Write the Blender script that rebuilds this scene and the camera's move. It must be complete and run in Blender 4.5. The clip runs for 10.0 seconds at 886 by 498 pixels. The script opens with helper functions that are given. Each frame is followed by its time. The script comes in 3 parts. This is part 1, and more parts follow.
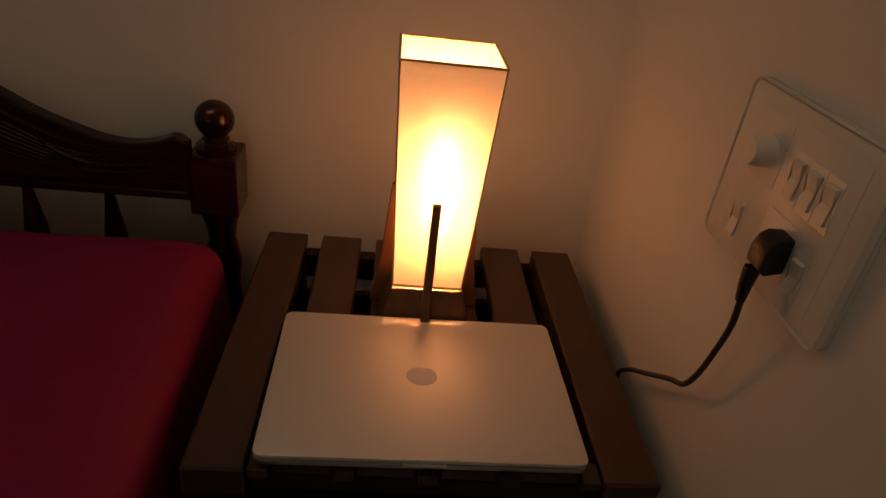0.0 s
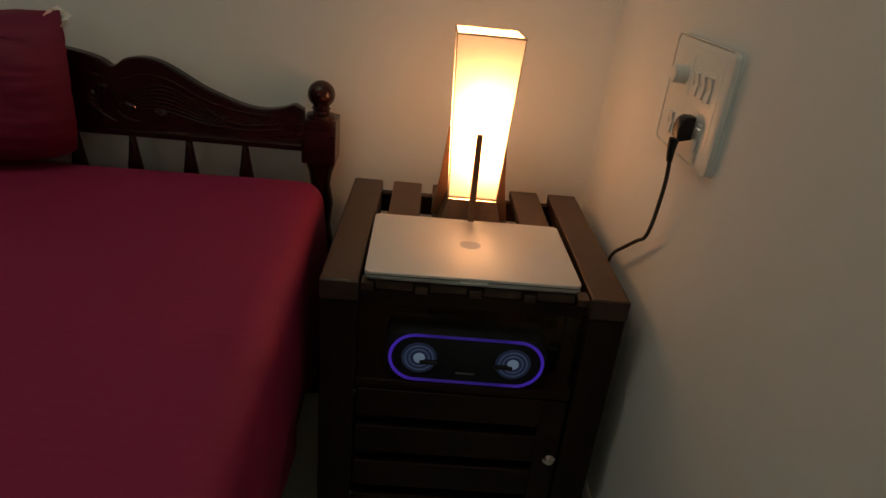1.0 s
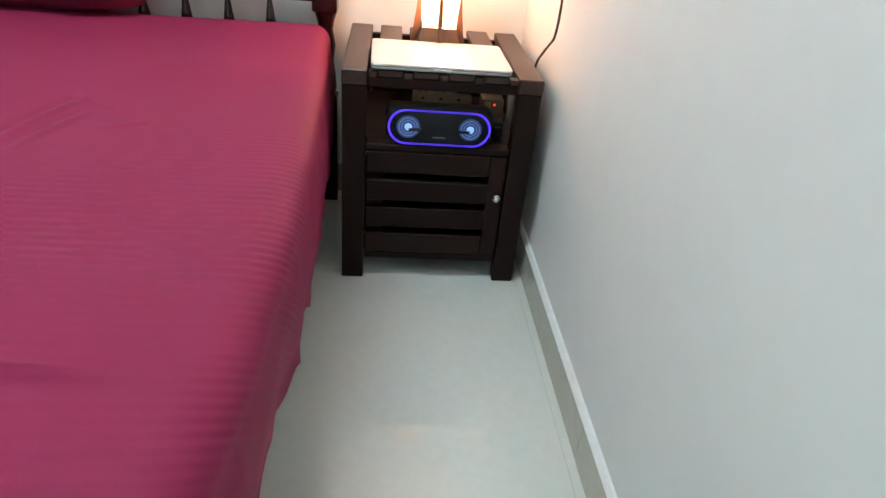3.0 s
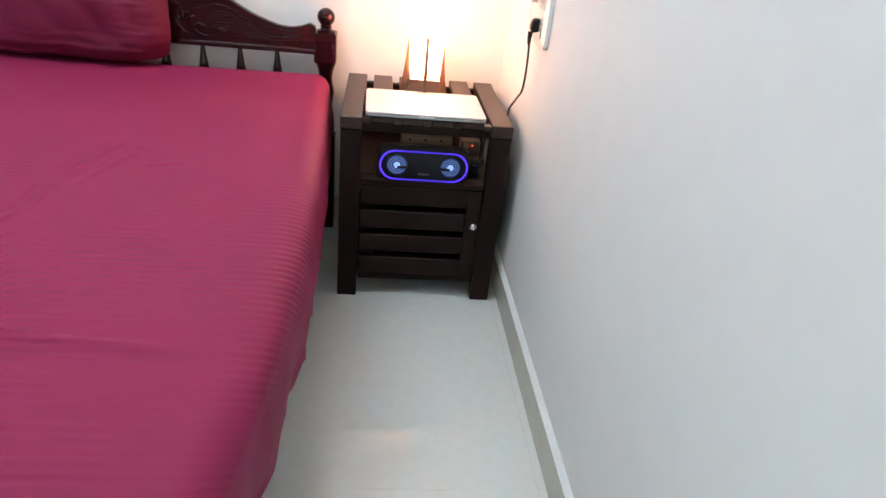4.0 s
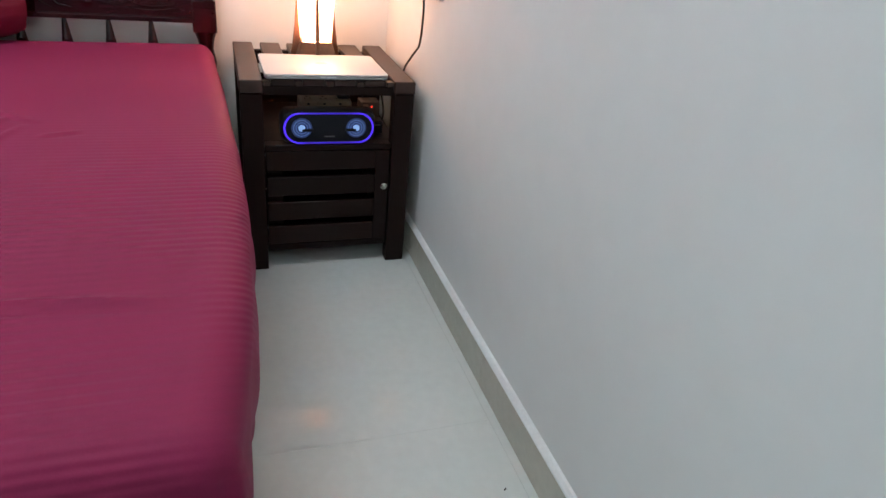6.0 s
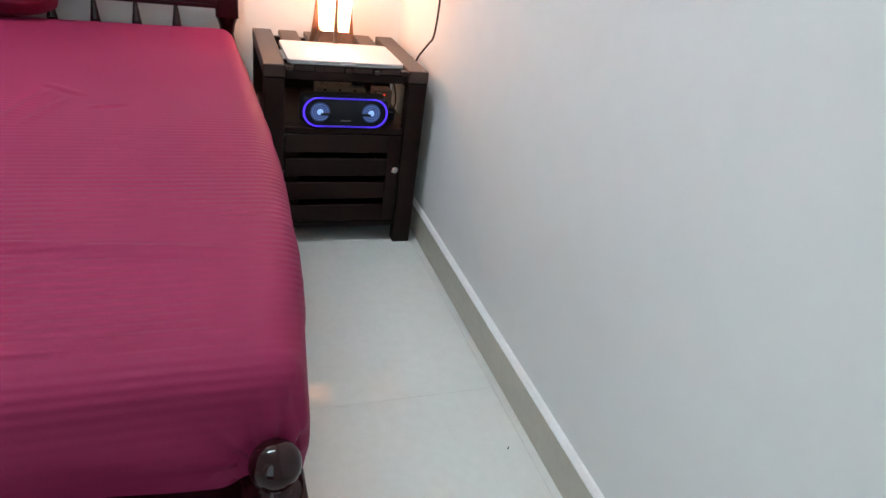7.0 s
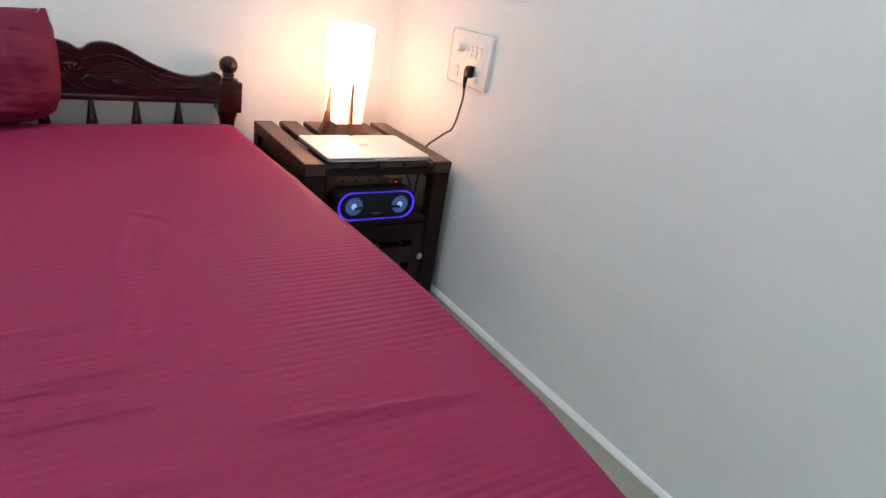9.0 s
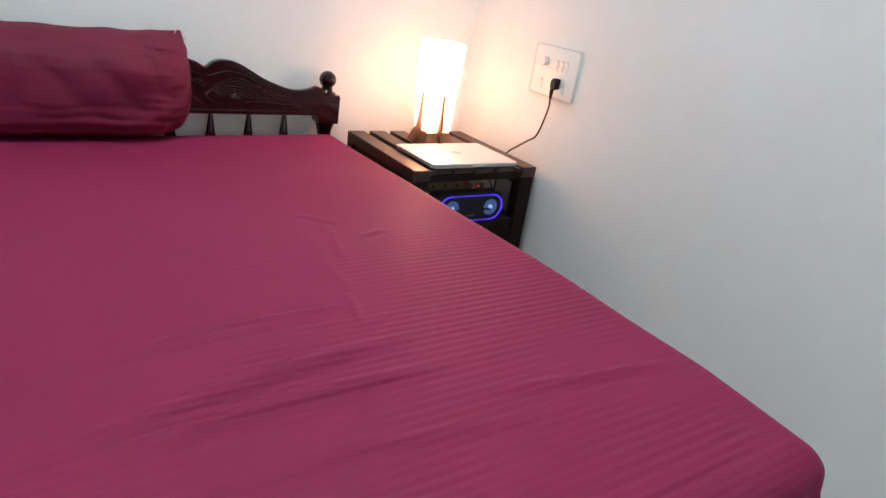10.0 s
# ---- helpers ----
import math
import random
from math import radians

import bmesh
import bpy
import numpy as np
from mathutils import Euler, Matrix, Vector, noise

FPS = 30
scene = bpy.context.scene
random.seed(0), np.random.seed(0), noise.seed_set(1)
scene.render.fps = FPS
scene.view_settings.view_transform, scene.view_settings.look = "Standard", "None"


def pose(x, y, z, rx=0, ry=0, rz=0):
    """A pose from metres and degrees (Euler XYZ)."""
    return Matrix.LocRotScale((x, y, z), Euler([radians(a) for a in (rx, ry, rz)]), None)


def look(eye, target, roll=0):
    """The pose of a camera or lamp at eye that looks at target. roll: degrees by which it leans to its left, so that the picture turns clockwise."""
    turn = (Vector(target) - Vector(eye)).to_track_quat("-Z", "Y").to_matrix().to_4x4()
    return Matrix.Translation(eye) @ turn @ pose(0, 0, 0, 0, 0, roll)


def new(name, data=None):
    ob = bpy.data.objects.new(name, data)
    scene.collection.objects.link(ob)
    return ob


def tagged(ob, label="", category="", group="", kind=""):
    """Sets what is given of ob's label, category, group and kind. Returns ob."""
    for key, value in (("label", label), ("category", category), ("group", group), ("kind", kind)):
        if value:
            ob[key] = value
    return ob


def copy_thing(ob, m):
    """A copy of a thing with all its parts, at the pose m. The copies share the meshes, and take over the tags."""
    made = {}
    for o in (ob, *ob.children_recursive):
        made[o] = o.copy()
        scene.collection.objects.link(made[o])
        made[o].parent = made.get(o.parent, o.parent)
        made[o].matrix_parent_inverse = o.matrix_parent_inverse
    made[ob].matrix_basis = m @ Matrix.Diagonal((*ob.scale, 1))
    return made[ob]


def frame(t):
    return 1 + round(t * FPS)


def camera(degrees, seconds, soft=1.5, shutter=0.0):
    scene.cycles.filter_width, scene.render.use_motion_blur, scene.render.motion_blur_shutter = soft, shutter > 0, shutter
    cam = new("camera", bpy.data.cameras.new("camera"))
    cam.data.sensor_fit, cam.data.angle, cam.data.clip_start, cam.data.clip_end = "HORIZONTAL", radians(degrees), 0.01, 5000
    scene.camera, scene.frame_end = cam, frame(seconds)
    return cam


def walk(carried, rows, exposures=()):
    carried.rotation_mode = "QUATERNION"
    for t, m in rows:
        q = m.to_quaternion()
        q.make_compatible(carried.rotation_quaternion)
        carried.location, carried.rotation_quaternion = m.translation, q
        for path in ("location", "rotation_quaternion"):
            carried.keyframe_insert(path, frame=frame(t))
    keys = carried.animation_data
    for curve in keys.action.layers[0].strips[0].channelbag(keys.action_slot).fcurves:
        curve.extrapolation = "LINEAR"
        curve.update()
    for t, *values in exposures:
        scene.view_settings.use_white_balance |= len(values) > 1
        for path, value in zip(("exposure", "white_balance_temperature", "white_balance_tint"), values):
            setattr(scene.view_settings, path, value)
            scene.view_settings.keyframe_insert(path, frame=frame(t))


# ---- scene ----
cam = camera(69.0, 10.0)
PATH = [
    (0, (-0.358, -0.45, 1.136), (-0.169, 1.268, 0.13), 7.4),
    (0.5, (-0.363, -0.674, 1.137), (-0.277, 1.076, 0.172), 5.5),
    (1, (-0.396, -0.896, 1.092), (-0.309, 0.911, 0.239), 5.9),
    (1.5, (-0.386, -1.092, 1.047), (-0.263, 0.675, 0.119), 5.7),
    (2, (-0.386, -1.267, 1.037), (-0.333, 0.456, 0.022), 4.9),
    (2.5, (-0.425, -1.405, 1.029), (-0.27, 0.285, -0.029), 4.2),
    (4, (-0.44, -1.781, 1.175), (-0.216, -0.042, 0.212), 6.3),
    (4.5, (-0.421, -1.801, 1.193), (-0.203, -0.041, 0.269), 5.0),
    (5, (-0.456, -1.777, 1.202), (-0.219, -0.014, 0.288), 5.2),
    (6.5, (-0.652, -1.870, 1.044), (0.079, -0.280, 0.076), 6.4),
    (7, (-0.688, -1.918, 1.088), (-0.026, -0.29, 0.133), 8.6),
    (7.5, (-0.673, -1.926, 1.103), (-0.029, -0.265, 0.195), 8.5),
    (8, (-0.771, -1.848, 1.175), (0.027, -0.219, 0.333), 7.7),
    (8.5, (-0.985, -1.723, 1.182), (-0.026, -0.165, 0.375), 8.3),
    (9, (-1.207, -1.665, 1.156), (-0.139, -0.165, 0.374), 9.5),
    (9.5, (-1.369, -1.702, 1.163), (-0.329, -0.203, 0.346), 8.6),
    (10, (-1.57, -1.62, 1.152), (-0.48, -0.128, 0.389), 9.1),
]
# exposure follows the phone's automatic brightness
EXPOSURES = [(0.0, -3.85, 15000, 30), (0.5, -3.40, 12500, 20), (1.0, -2.70, 8900, 2), (1.5, -2.10, 7300, -7), (2.0, -1.34, 6400, -10),
             (2.5, -0.33, 6200, -7), (4.0, -0.12, 6150, 7), (4.5, -0.32, 6150, 7), (5.0, -0.48, 6150, 7), (6.5, -0.66, 6150, 7),
             (7.0, -0.29, 6150, 7), (7.5, -0.05, 6150, 7), (8.0, -0.32, 6150, 7), (9.0, -0.57, 6150, 7), (10.0, -0.50, 6150, 7)]
walk(cam, [(t, look(eye, target, roll)) for t, eye, target, roll in PATH], EXPOSURES)

# ---- light ----
world = bpy.data.worlds.new("world")
scene.world = world
world.use_nodes = True
world.node_tree.nodes["Background"].inputs["Color"].default_value = (0.6, 0.7, 0.8, 1)
world.node_tree.nodes["Background"].inputs["Strength"].default_value = 0.02

# weak unseen fill from the south, behind the camera, added for the headboard gaps
south_fill = bpy.data.lights.new("south_fill_light", "AREA")
south_fill.shape, south_fill.size, south_fill.size_y = "RECTANGLE", 0.9, 1.5
south_fill.energy, south_fill.color = 12, (0.83, 0.945, 1.0)
new("south_fill_light", south_fill).matrix_world = look((-1.45, -3.02, 1.20), (-1.45, 0.0, 1.10))

# the tube light hangs under the ceiling, over the bed; it is built with the room
TUBE_STRENGTH, TUBE_COLOUR = 305, (0.83, 0.945, 1.0)
BULB_STRENGTH = 8200
BULB_COLOUR = (1.0, 0.475, 0.265)


# ---- materials ----
def material(name, colour, rough=0.5, metal=0.0, vary=0.12, scale=8.0, fine=120.0, bump=0.08, rand=0.0,
             stretch=(1, 1, 1), coat=0.0, sheen=0.0, spec=0.5, depth=0.002):
    """A surface with stains at one scale, grain at a finer one, and a fine relief."""
    m = bpy.data.materials.new(name)
    m.use_nodes = True
    nt = m.node_tree
    b = nt.nodes["Principled BSDF"]
    co = nt.nodes.new("ShaderNodeTexCoord")
    mp = nt.nodes.new("ShaderNodeMapping")
    mp.inputs["Scale"].default_value = stretch
    nt.links.new(co.outputs["Object"], mp.inputs["Vector"])
    big, small = nt.nodes.new("ShaderNodeTexNoise"), nt.nodes.new("ShaderNodeTexNoise")
    big.inputs["Scale"].default_value, big.inputs["Detail"].default_value = scale, 4
    small.inputs["Scale"].default_value, small.inputs["Detail"].default_value = fine, 3
    for n in (big, small):
        nt.links.new(mp.outputs["Vector"], n.inputs["Vector"])
    add = nt.nodes.new("ShaderNodeMath")
    add.operation = "ADD"
    nt.links.new(big.outputs["Fac"], add.inputs[0])
    nt.links.new(small.outputs["Fac"], add.inputs[1])
    last = add.outputs[0]
    if rand:
        info = nt.nodes.new("ShaderNodeObjectInfo")
        mul = nt.nodes.new("ShaderNodeMath")
        mul.operation = "MULTIPLY_ADD"
        mul.inputs[1].default_value = rand
        nt.links.new(info.outputs["Random"], mul.inputs[0])
        nt.links.new(last, mul.inputs[2])
        last = mul.outputs[0]
    ramp = nt.nodes.new("ShaderNodeMapRange")
    ramp.inputs["From Min"].default_value, ramp.inputs["From Max"].default_value = 0.6, 1.4 + rand
    ramp.inputs["To Min"].default_value, ramp.inputs["To Max"].default_value = 1 - vary, 1 + vary
    nt.links.new(last, ramp.inputs["Value"])
    mix = nt.nodes.new("ShaderNodeVectorMath")
    mix.operation = "SCALE"
    mix.inputs[0].default_value = colour
    nt.links.new(ramp.outputs[0], mix.inputs["Scale"])
    nt.links.new(mix.outputs[0], b.inputs["Base Color"])
    rr = nt.nodes.new("ShaderNodeMapRange")
    rr.inputs["To Min"].default_value, rr.inputs["To Max"].default_value = rough * 0.85, min(1, rough * 1.15)
    nt.links.new(big.outputs["Fac"], rr.inputs["Value"])
    nt.links.new(rr.outputs[0], b.inputs["Roughness"])
    b.inputs["Metallic"].default_value = metal
    b.inputs["Coat Weight"].default_value = coat
    b.inputs["Coat Roughness"].default_value = 0.12
    b.inputs["Sheen Weight"].default_value = sheen
    b.inputs["Specular IOR Level"].default_value = spec
    if bump:
        bp = nt.nodes.new("ShaderNodeBump")
        bp.inputs["Strength"].default_value, bp.inputs["Distance"].default_value = bump, depth
        nt.links.new(small.outputs["Fac"], bp.inputs["Height"])
        nt.links.new(bp.outputs[0], b.inputs["Normal"])
    return m


def glow(name, colour, strength):
    m = bpy.data.materials.new(name)
    m.use_nodes = True
    b = m.node_tree.nodes["Principled BSDF"]
    b.inputs["Base Color"].default_value = (*[0.04 * c for c in colour], 1)
    b.inputs["Emission Color"].default_value = (*colour, 1)
    b.inputs["Emission Strength"].default_value = strength
    return m


def fabric_stripes(m, pitch, colour_gain, bump):
    """Woven satin stripes across the bed, added to a cloth material."""
    nt = m.node_tree
    b = nt.nodes["Principled BSDF"]
    co = nt.nodes.new("ShaderNodeTexCoord")
    wave = nt.nodes.new("ShaderNodeTexWave")
    wave.wave_type, wave.bands_direction, wave.wave_profile = "BANDS", "Y", "SIN"
    wave.inputs["Scale"].default_value = 0.314 / pitch
    wave.inputs["Distortion"].default_value = 0.6
    wave.inputs["Detail"].default_value = 1.0
    wave.inputs["Detail Scale"].default_value = 0.35
    run = nt.nodes.new("ShaderNodeVectorMath")  # the cloth's length, over the top and down the foot
    run.operation, run.inputs[1].default_value = "DOT_PRODUCT", (0, 1, 1)
    nt.links.new(co.outputs["Object"], run.inputs[0])
    across = nt.nodes.new("ShaderNodeSeparateXYZ")
    nt.links.new(co.outputs["Object"], across.inputs[0])
    flat_co = nt.nodes.new("ShaderNodeCombineXYZ")
    nt.links.new(across.outputs["X"], flat_co.inputs["X"])
    nt.links.new(run.outputs["Value"], flat_co.inputs["Y"])
    nt.links.new(flat_co.outputs[0], wave.inputs["Vector"])
    sep = nt.nodes.new("ShaderNodeSeparateXYZ")
    nt.links.new(co.outputs["Object"], sep.inputs[0])
    tight = nt.nodes.new("ShaderNodeMapRange")
    tight.inputs["From Min"].default_value, tight.inputs["From Max"].default_value = -0.3, -0.85
    tight.inputs["To Min"].default_value, tight.inputs["To Max"].default_value = 0.08, 1.0
    nt.links.new(sep.outputs["Y"], tight.inputs["Value"])
    patch = nt.nodes.new("ShaderNodeTexNoise")
    patch.inputs["Scale"].default_value = 2.6
    nt.links.new(co.outputs["Object"], patch.inputs["Vector"])
    uneven = nt.nodes.new("ShaderNodeMapRange")
    uneven.inputs["From Min"].default_value, uneven.inputs["From Max"].default_value = 0.38, 0.62
    uneven.inputs["To Min"].default_value, uneven.inputs["To Max"].default_value = 0.25, 1.25
    nt.links.new(patch.outputs["Fac"], uneven.inputs["Value"])
    beside = nt.nodes.new("ShaderNodeMapRange")
    beside.inputs["From Min"].default_value, beside.inputs["From Max"].default_value = -1.8, -0.95
    beside.inputs["To Min"].default_value, beside.inputs["To Max"].default_value = 0.3, 1.0
    nt.links.new(sep.outputs["X"], beside.inputs["Value"])
    far_part = nt.nodes.new("ShaderNodeMath")
    far_part.operation = "MULTIPLY"
    nt.links.new(tight.outputs[0], far_part.inputs[0])
    nt.links.new(beside.outputs[0], far_part.inputs[1])
    amount = nt.nodes.new("ShaderNodeMath")
    amount.operation = "MULTIPLY"
    slack = nt.nodes.new("ShaderNodeMapRange")  # the hanging side is slack
    slack.inputs["From Min"].default_value, slack.inputs["From Max"].default_value = 0.52, 0.59
    slack.inputs["To Min"].default_value, slack.inputs["To Max"].default_value = 0.3, 1.0
    nt.links.new(sep.outputs["Z"], slack.inputs["Value"])
    hung = nt.nodes.new("ShaderNodeMath")
    hung.operation = "MULTIPLY"
    nt.links.new(far_part.outputs[0], hung.inputs[0])
    nt.links.new(slack.outputs[0], hung.inputs[1])
    nt.links.new(hung.outputs[0], amount.inputs[0])
    nt.links.new(uneven.outputs[0], amount.inputs[1])
    gain = nt.nodes.new("ShaderNodeMath")
    gain.operation, gain.inputs[1].default_value = "MULTIPLY", bump
    nt.links.new(amount.outputs[0], gain.inputs[0])
    old = b.inputs["Base Color"].links[0].from_socket
    rng = nt.nodes.new("ShaderNodeMapRange")
    rng.inputs["To Min"].default_value, rng.inputs["To Max"].default_value = 1 - colour_gain, 1 + colour_gain
    nt.links.new(wave.outputs["Fac"], rng.inputs["Value"])
    sc = nt.nodes.new("ShaderNodeVectorMath")
    sc.operation = "SCALE"
    nt.links.new(old, sc.inputs[0])
    nt.links.new(rng.outputs[0], sc.inputs["Scale"])
    nt.links.new(sc.outputs[0], b.inputs["Base Color"])
    bp = nt.nodes.new("ShaderNodeBump")
    bp.inputs["Distance"].default_value = 0.002
    nt.links.new(gain.outputs[0], bp.inputs["Strength"])
    nt.links.new(wave.outputs["Fac"], bp.inputs["Height"])
    prev = b.inputs["Normal"].links[0].from_socket
    nt.links.new(prev, bp.inputs["Normal"])
    nt.links.new(bp.outputs[0], b.inputs["Normal"])
    return m


def shade_cloth():
    """Slubby linen that lets the bulb's light through."""
    m = bpy.data.materials.new("linen_shade")
    m.use_nodes = True
    nt = m.node_tree
    out = nt.nodes["Material Output"]
    nt.nodes.remove(nt.nodes["Principled BSDF"])
    co = nt.nodes.new("ShaderNodeTexCoord")
    cols = []
    # sparse upright slubs, then the fine cross threads
    for stretch, start, end, lo in (((680, 680, 95), 0.555, 0.615, 0.55), ((60, 60, 560), 0.40, 0.62, 0.74)):
        mp = nt.nodes.new("ShaderNodeMapping")
        mp.inputs["Scale"].default_value = stretch
        mp.inputs["Rotation"].default_value = (0, radians(8 if lo < 0.5 else 0), 0)
        nt.links.new(co.outputs["Object"], mp.inputs["Vector"])
        n = nt.nodes.new("ShaderNodeTexNoise")
        n.inputs["Scale"].default_value, n.inputs["Detail"].default_value = 1.0, 2
        nt.links.new(mp.outputs["Vector"], n.inputs["Vector"])
        r = nt.nodes.new("ShaderNodeMapRange")
        r.inputs["From Min"].default_value, r.inputs["From Max"].default_value = start, end
        r.inputs["To Min"].default_value, r.inputs["To Max"].default_value = 1.0, lo
        nt.links.new(n.outputs["Fac"], r.inputs["Value"])
        cols.append(r.outputs[0])
    mul = nt.nodes.new("ShaderNodeMath")
    mul.operation = "MULTIPLY"
    nt.links.new(cols[0], mul.inputs[0])
    nt.links.new(cols[1], mul.inputs[1])
    tint = nt.nodes.new("ShaderNodeVectorMath")
    tint.operation = "SCALE"
    tint.inputs[0].default_value = (0.96, 0.84, 0.68)
    nt.links.new(mul.outputs[0], tint.inputs["Scale"])
    dif, tra = nt.nodes.new("ShaderNodeBsdfDiffuse"), nt.nodes.new("ShaderNodeBsdfTranslucent")
    dif.inputs["Color"].default_value = (0.96, 0.955, 0.95, 1)  # the white inner lining
    nt.links.new(tint.outputs[0], tra.inputs["Color"])
    mx = nt.nodes.new("ShaderNodeMixShader")
    mx.inputs["Fac"].default_value = 0.066
    nt.links.new(dif.outputs[0], mx.inputs[1])
    nt.links.new(tra.outputs[0], mx.inputs[2])
    # some light passes straight through the open weave
    weave = nt.nodes.new("ShaderNodeMath")
    weave.operation, weave.inputs[1].default_value = "MULTIPLY", 0.011
    nt.links.new(mul.outputs[0], weave.inputs[0])
    clear, both = nt.nodes.new("ShaderNodeBsdfTransparent"), nt.nodes.new("ShaderNodeMixShader")
    nt.links.new(weave.outputs[0], both.inputs["Fac"])
    nt.links.new(mx.outputs[0], both.inputs[1])
    nt.links.new(clear.outputs[0], both.inputs[2])
    nt.links.new(both.outputs[0], out.inputs["Surface"])
    return m


PAINT = material("white_wall_paint", (0.78, 0.785, 0.775), 0.68, vary=0.022, scale=2.0, fine=14, bump=0.012, spec=0.25)
SOUTH = material("south_wall_paint", (0.72, 0.72, 0.70), 0.6, vary=0.05, scale=2.5, fine=60, bump=0.03)
CEILING = material("ceiling_paint", (0.82, 0.82, 0.80), 0.8, vary=0.03, scale=2, fine=60, bump=0.05)
TILE = material("polished_floor_tile", (0.67, 0.69, 0.665), 0.006, vary=0.05, scale=5, fine=40, bump=0.0, rand=0.1, spec=0.5)
GROUT = material("tile_grout", (0.48, 0.50, 0.47), 0.3, vary=0.15, scale=20)
SKIRTING = material("skirting_tile", (0.50, 0.48, 0.41), 0.22, vary=0.08, scale=9, fine=50, bump=0.02, rand=0.15)
BEAD = material("white_cement_bead", (0.86, 0.87, 0.87), 0.6, vary=0.06, scale=30)
# one stain; the across and upright copies have shade put into a darker colour
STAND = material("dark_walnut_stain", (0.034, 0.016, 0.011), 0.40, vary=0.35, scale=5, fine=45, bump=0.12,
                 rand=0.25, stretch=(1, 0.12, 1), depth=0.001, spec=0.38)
STAND_X_SHADE = material("shaded_walnut_across", (0.012, 0.0046, 0.0034), 0.42, vary=0.35, scale=5, fine=45, bump=0.12,
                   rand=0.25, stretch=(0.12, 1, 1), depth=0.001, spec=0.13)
STAND_Z_SHADE = material("shaded_walnut_upright", (0.0115, 0.0044, 0.0033), 0.42, vary=0.35, scale=5, fine=45, bump=0.12,
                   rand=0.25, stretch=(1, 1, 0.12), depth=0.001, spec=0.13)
ROSEWOOD = material("polished_rosewood", (0.015, 0.0030, 0.0038), 0.09, vary=0.4, scale=7, fine=60, bump=0.05,
                    stretch=(0.25, 1, 1), coat=0.06, spec=0.28, depth=0.001)
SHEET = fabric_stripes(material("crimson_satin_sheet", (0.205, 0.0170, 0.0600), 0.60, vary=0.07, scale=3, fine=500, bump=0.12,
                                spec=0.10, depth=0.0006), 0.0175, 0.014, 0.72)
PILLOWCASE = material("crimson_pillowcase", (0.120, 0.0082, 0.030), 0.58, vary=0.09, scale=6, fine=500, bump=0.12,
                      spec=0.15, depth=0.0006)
TICKING = material("white_pillow_corner", (0.75, 0.74, 0.72), 0.8, vary=0.06, scale=40)
MATTRESS = material("dark_mattress_cover", (0.020, 0.008, 0.010), 0.8, vary=0.1, scale=30)
ALU = material("brushed_aluminium", (0.76, 0.76, 0.765), 0.52, metal=0.75, vary=0.02, scale=6, fine=900, bump=0.03, depth=0.0002)
ALU_DARK = material("aluminium_base", (0.42, 0.43, 0.44), 0.34, metal=0.9, vary=0.03, scale=6, fine=900, bump=0.02, depth=0.0002)
LOGO = material("polished_badge", (0.45, 0.49, 0.58), 0.5, metal=0.4, vary=0.05, scale=40, bump=0)
RUBBER = material("black_rubber", (0.012, 0.012, 0.013), 0.6, vary=0.2, scale=60)
LAMP_WOOD = material("sheesham_lamp_wood", (0.17, 0.070, 0.032), 0.42, vary=0.35, scale=9, fine=80, bump=0.1,
                     stretch=(1, 1, 0.15), depth=0.0008)
TRIM = material("shade_piping", (0.50, 0.42, 0.30), 0.8, vary=0.1, scale=80)
LINEN = shade_cloth()
TUBE = glow("fluorescent_tube", TUBE_COLOUR, TUBE_STRENGTH)
BULB = glow("frosted_bulb", BULB_COLOUR, BULB_STRENGTH)
PLASTIC = material("white_switch_plastic", (0.78, 0.78, 0.75), 0.30, vary=0.02, scale=30, bump=0.01)
FRAME_PLASTIC = material("frosted_plate_edge", (0.72, 0.76, 0.76), 0.25, vary=0.03, scale=30, bump=0.01)
RED_MARK = material("red_marker", (0.5, 0.04, 0.03), 0.4, vary=0.02)
BLACK_PLASTIC = material("black_plastic", (0.010, 0.010, 0.012), 0.45, vary=0.2, scale=40, bump=0.03, spec=0.25)
CABLE = material("black_cable", (0.014, 0.012, 0.012), 0.5, vary=0.2, scale=80, bump=0.05)
GRILLE = material("speaker_mesh", (0.008, 0.009, 0.013), 0.6, spec=0.2, vary=0.3, scale=200, fine=900, bump=0.4, depth=0.001)
CONE = glow("lit_speaker_cone", (0.14, 0.26, 0.85), 0.17)
HALO = glow("lit_woofer_ring", (0.24, 0.40, 0.95), 0.5)
DOME = glow("lit_speaker_dome", (0.36, 0.56, 1.0), 1.1)
RING = glow("violet_light_ring", (0.085, 0.030, 1.0), 1.7)
nt = RING.node_tree  # the ring's lamps sit in its two ends
tc, sep, mag, fall = (nt.nodes.new("ShaderNode" + k) for k in ("TexCoord", "SeparateXYZ", "Math", "MapRange"))
nt.links.new(tc.outputs["Object"], sep.inputs[0])
mag.operation = "ABSOLUTE"
shift = nt.nodes.new("ShaderNodeMath")
shift.operation, shift.inputs[1].default_value = "ADD", 0.294
nt.links.new(sep.outputs["X"], shift.inputs[0])
nt.links.new(shift.outputs[0], mag.inputs[0])
fall.inputs["From Min"].default_value, fall.inputs["From Max"].default_value = 0.06, 0.125
fall.inputs["To Min"].default_value, fall.inputs["To Max"].default_value = 0.75, 2.0
nt.links.new(mag.outputs[0], fall.inputs["Value"])
nt.links.new(fall.outputs[0], nt.nodes["Principled BSDF"].inputs["Emission Strength"])
LED = glow("red_led", (1.0, 0.04, 0.02), 2.5)
BOARD = material("beige_extension_board", (0.36, 0.245, 0.155), 0.5, vary=0.12, scale=20)
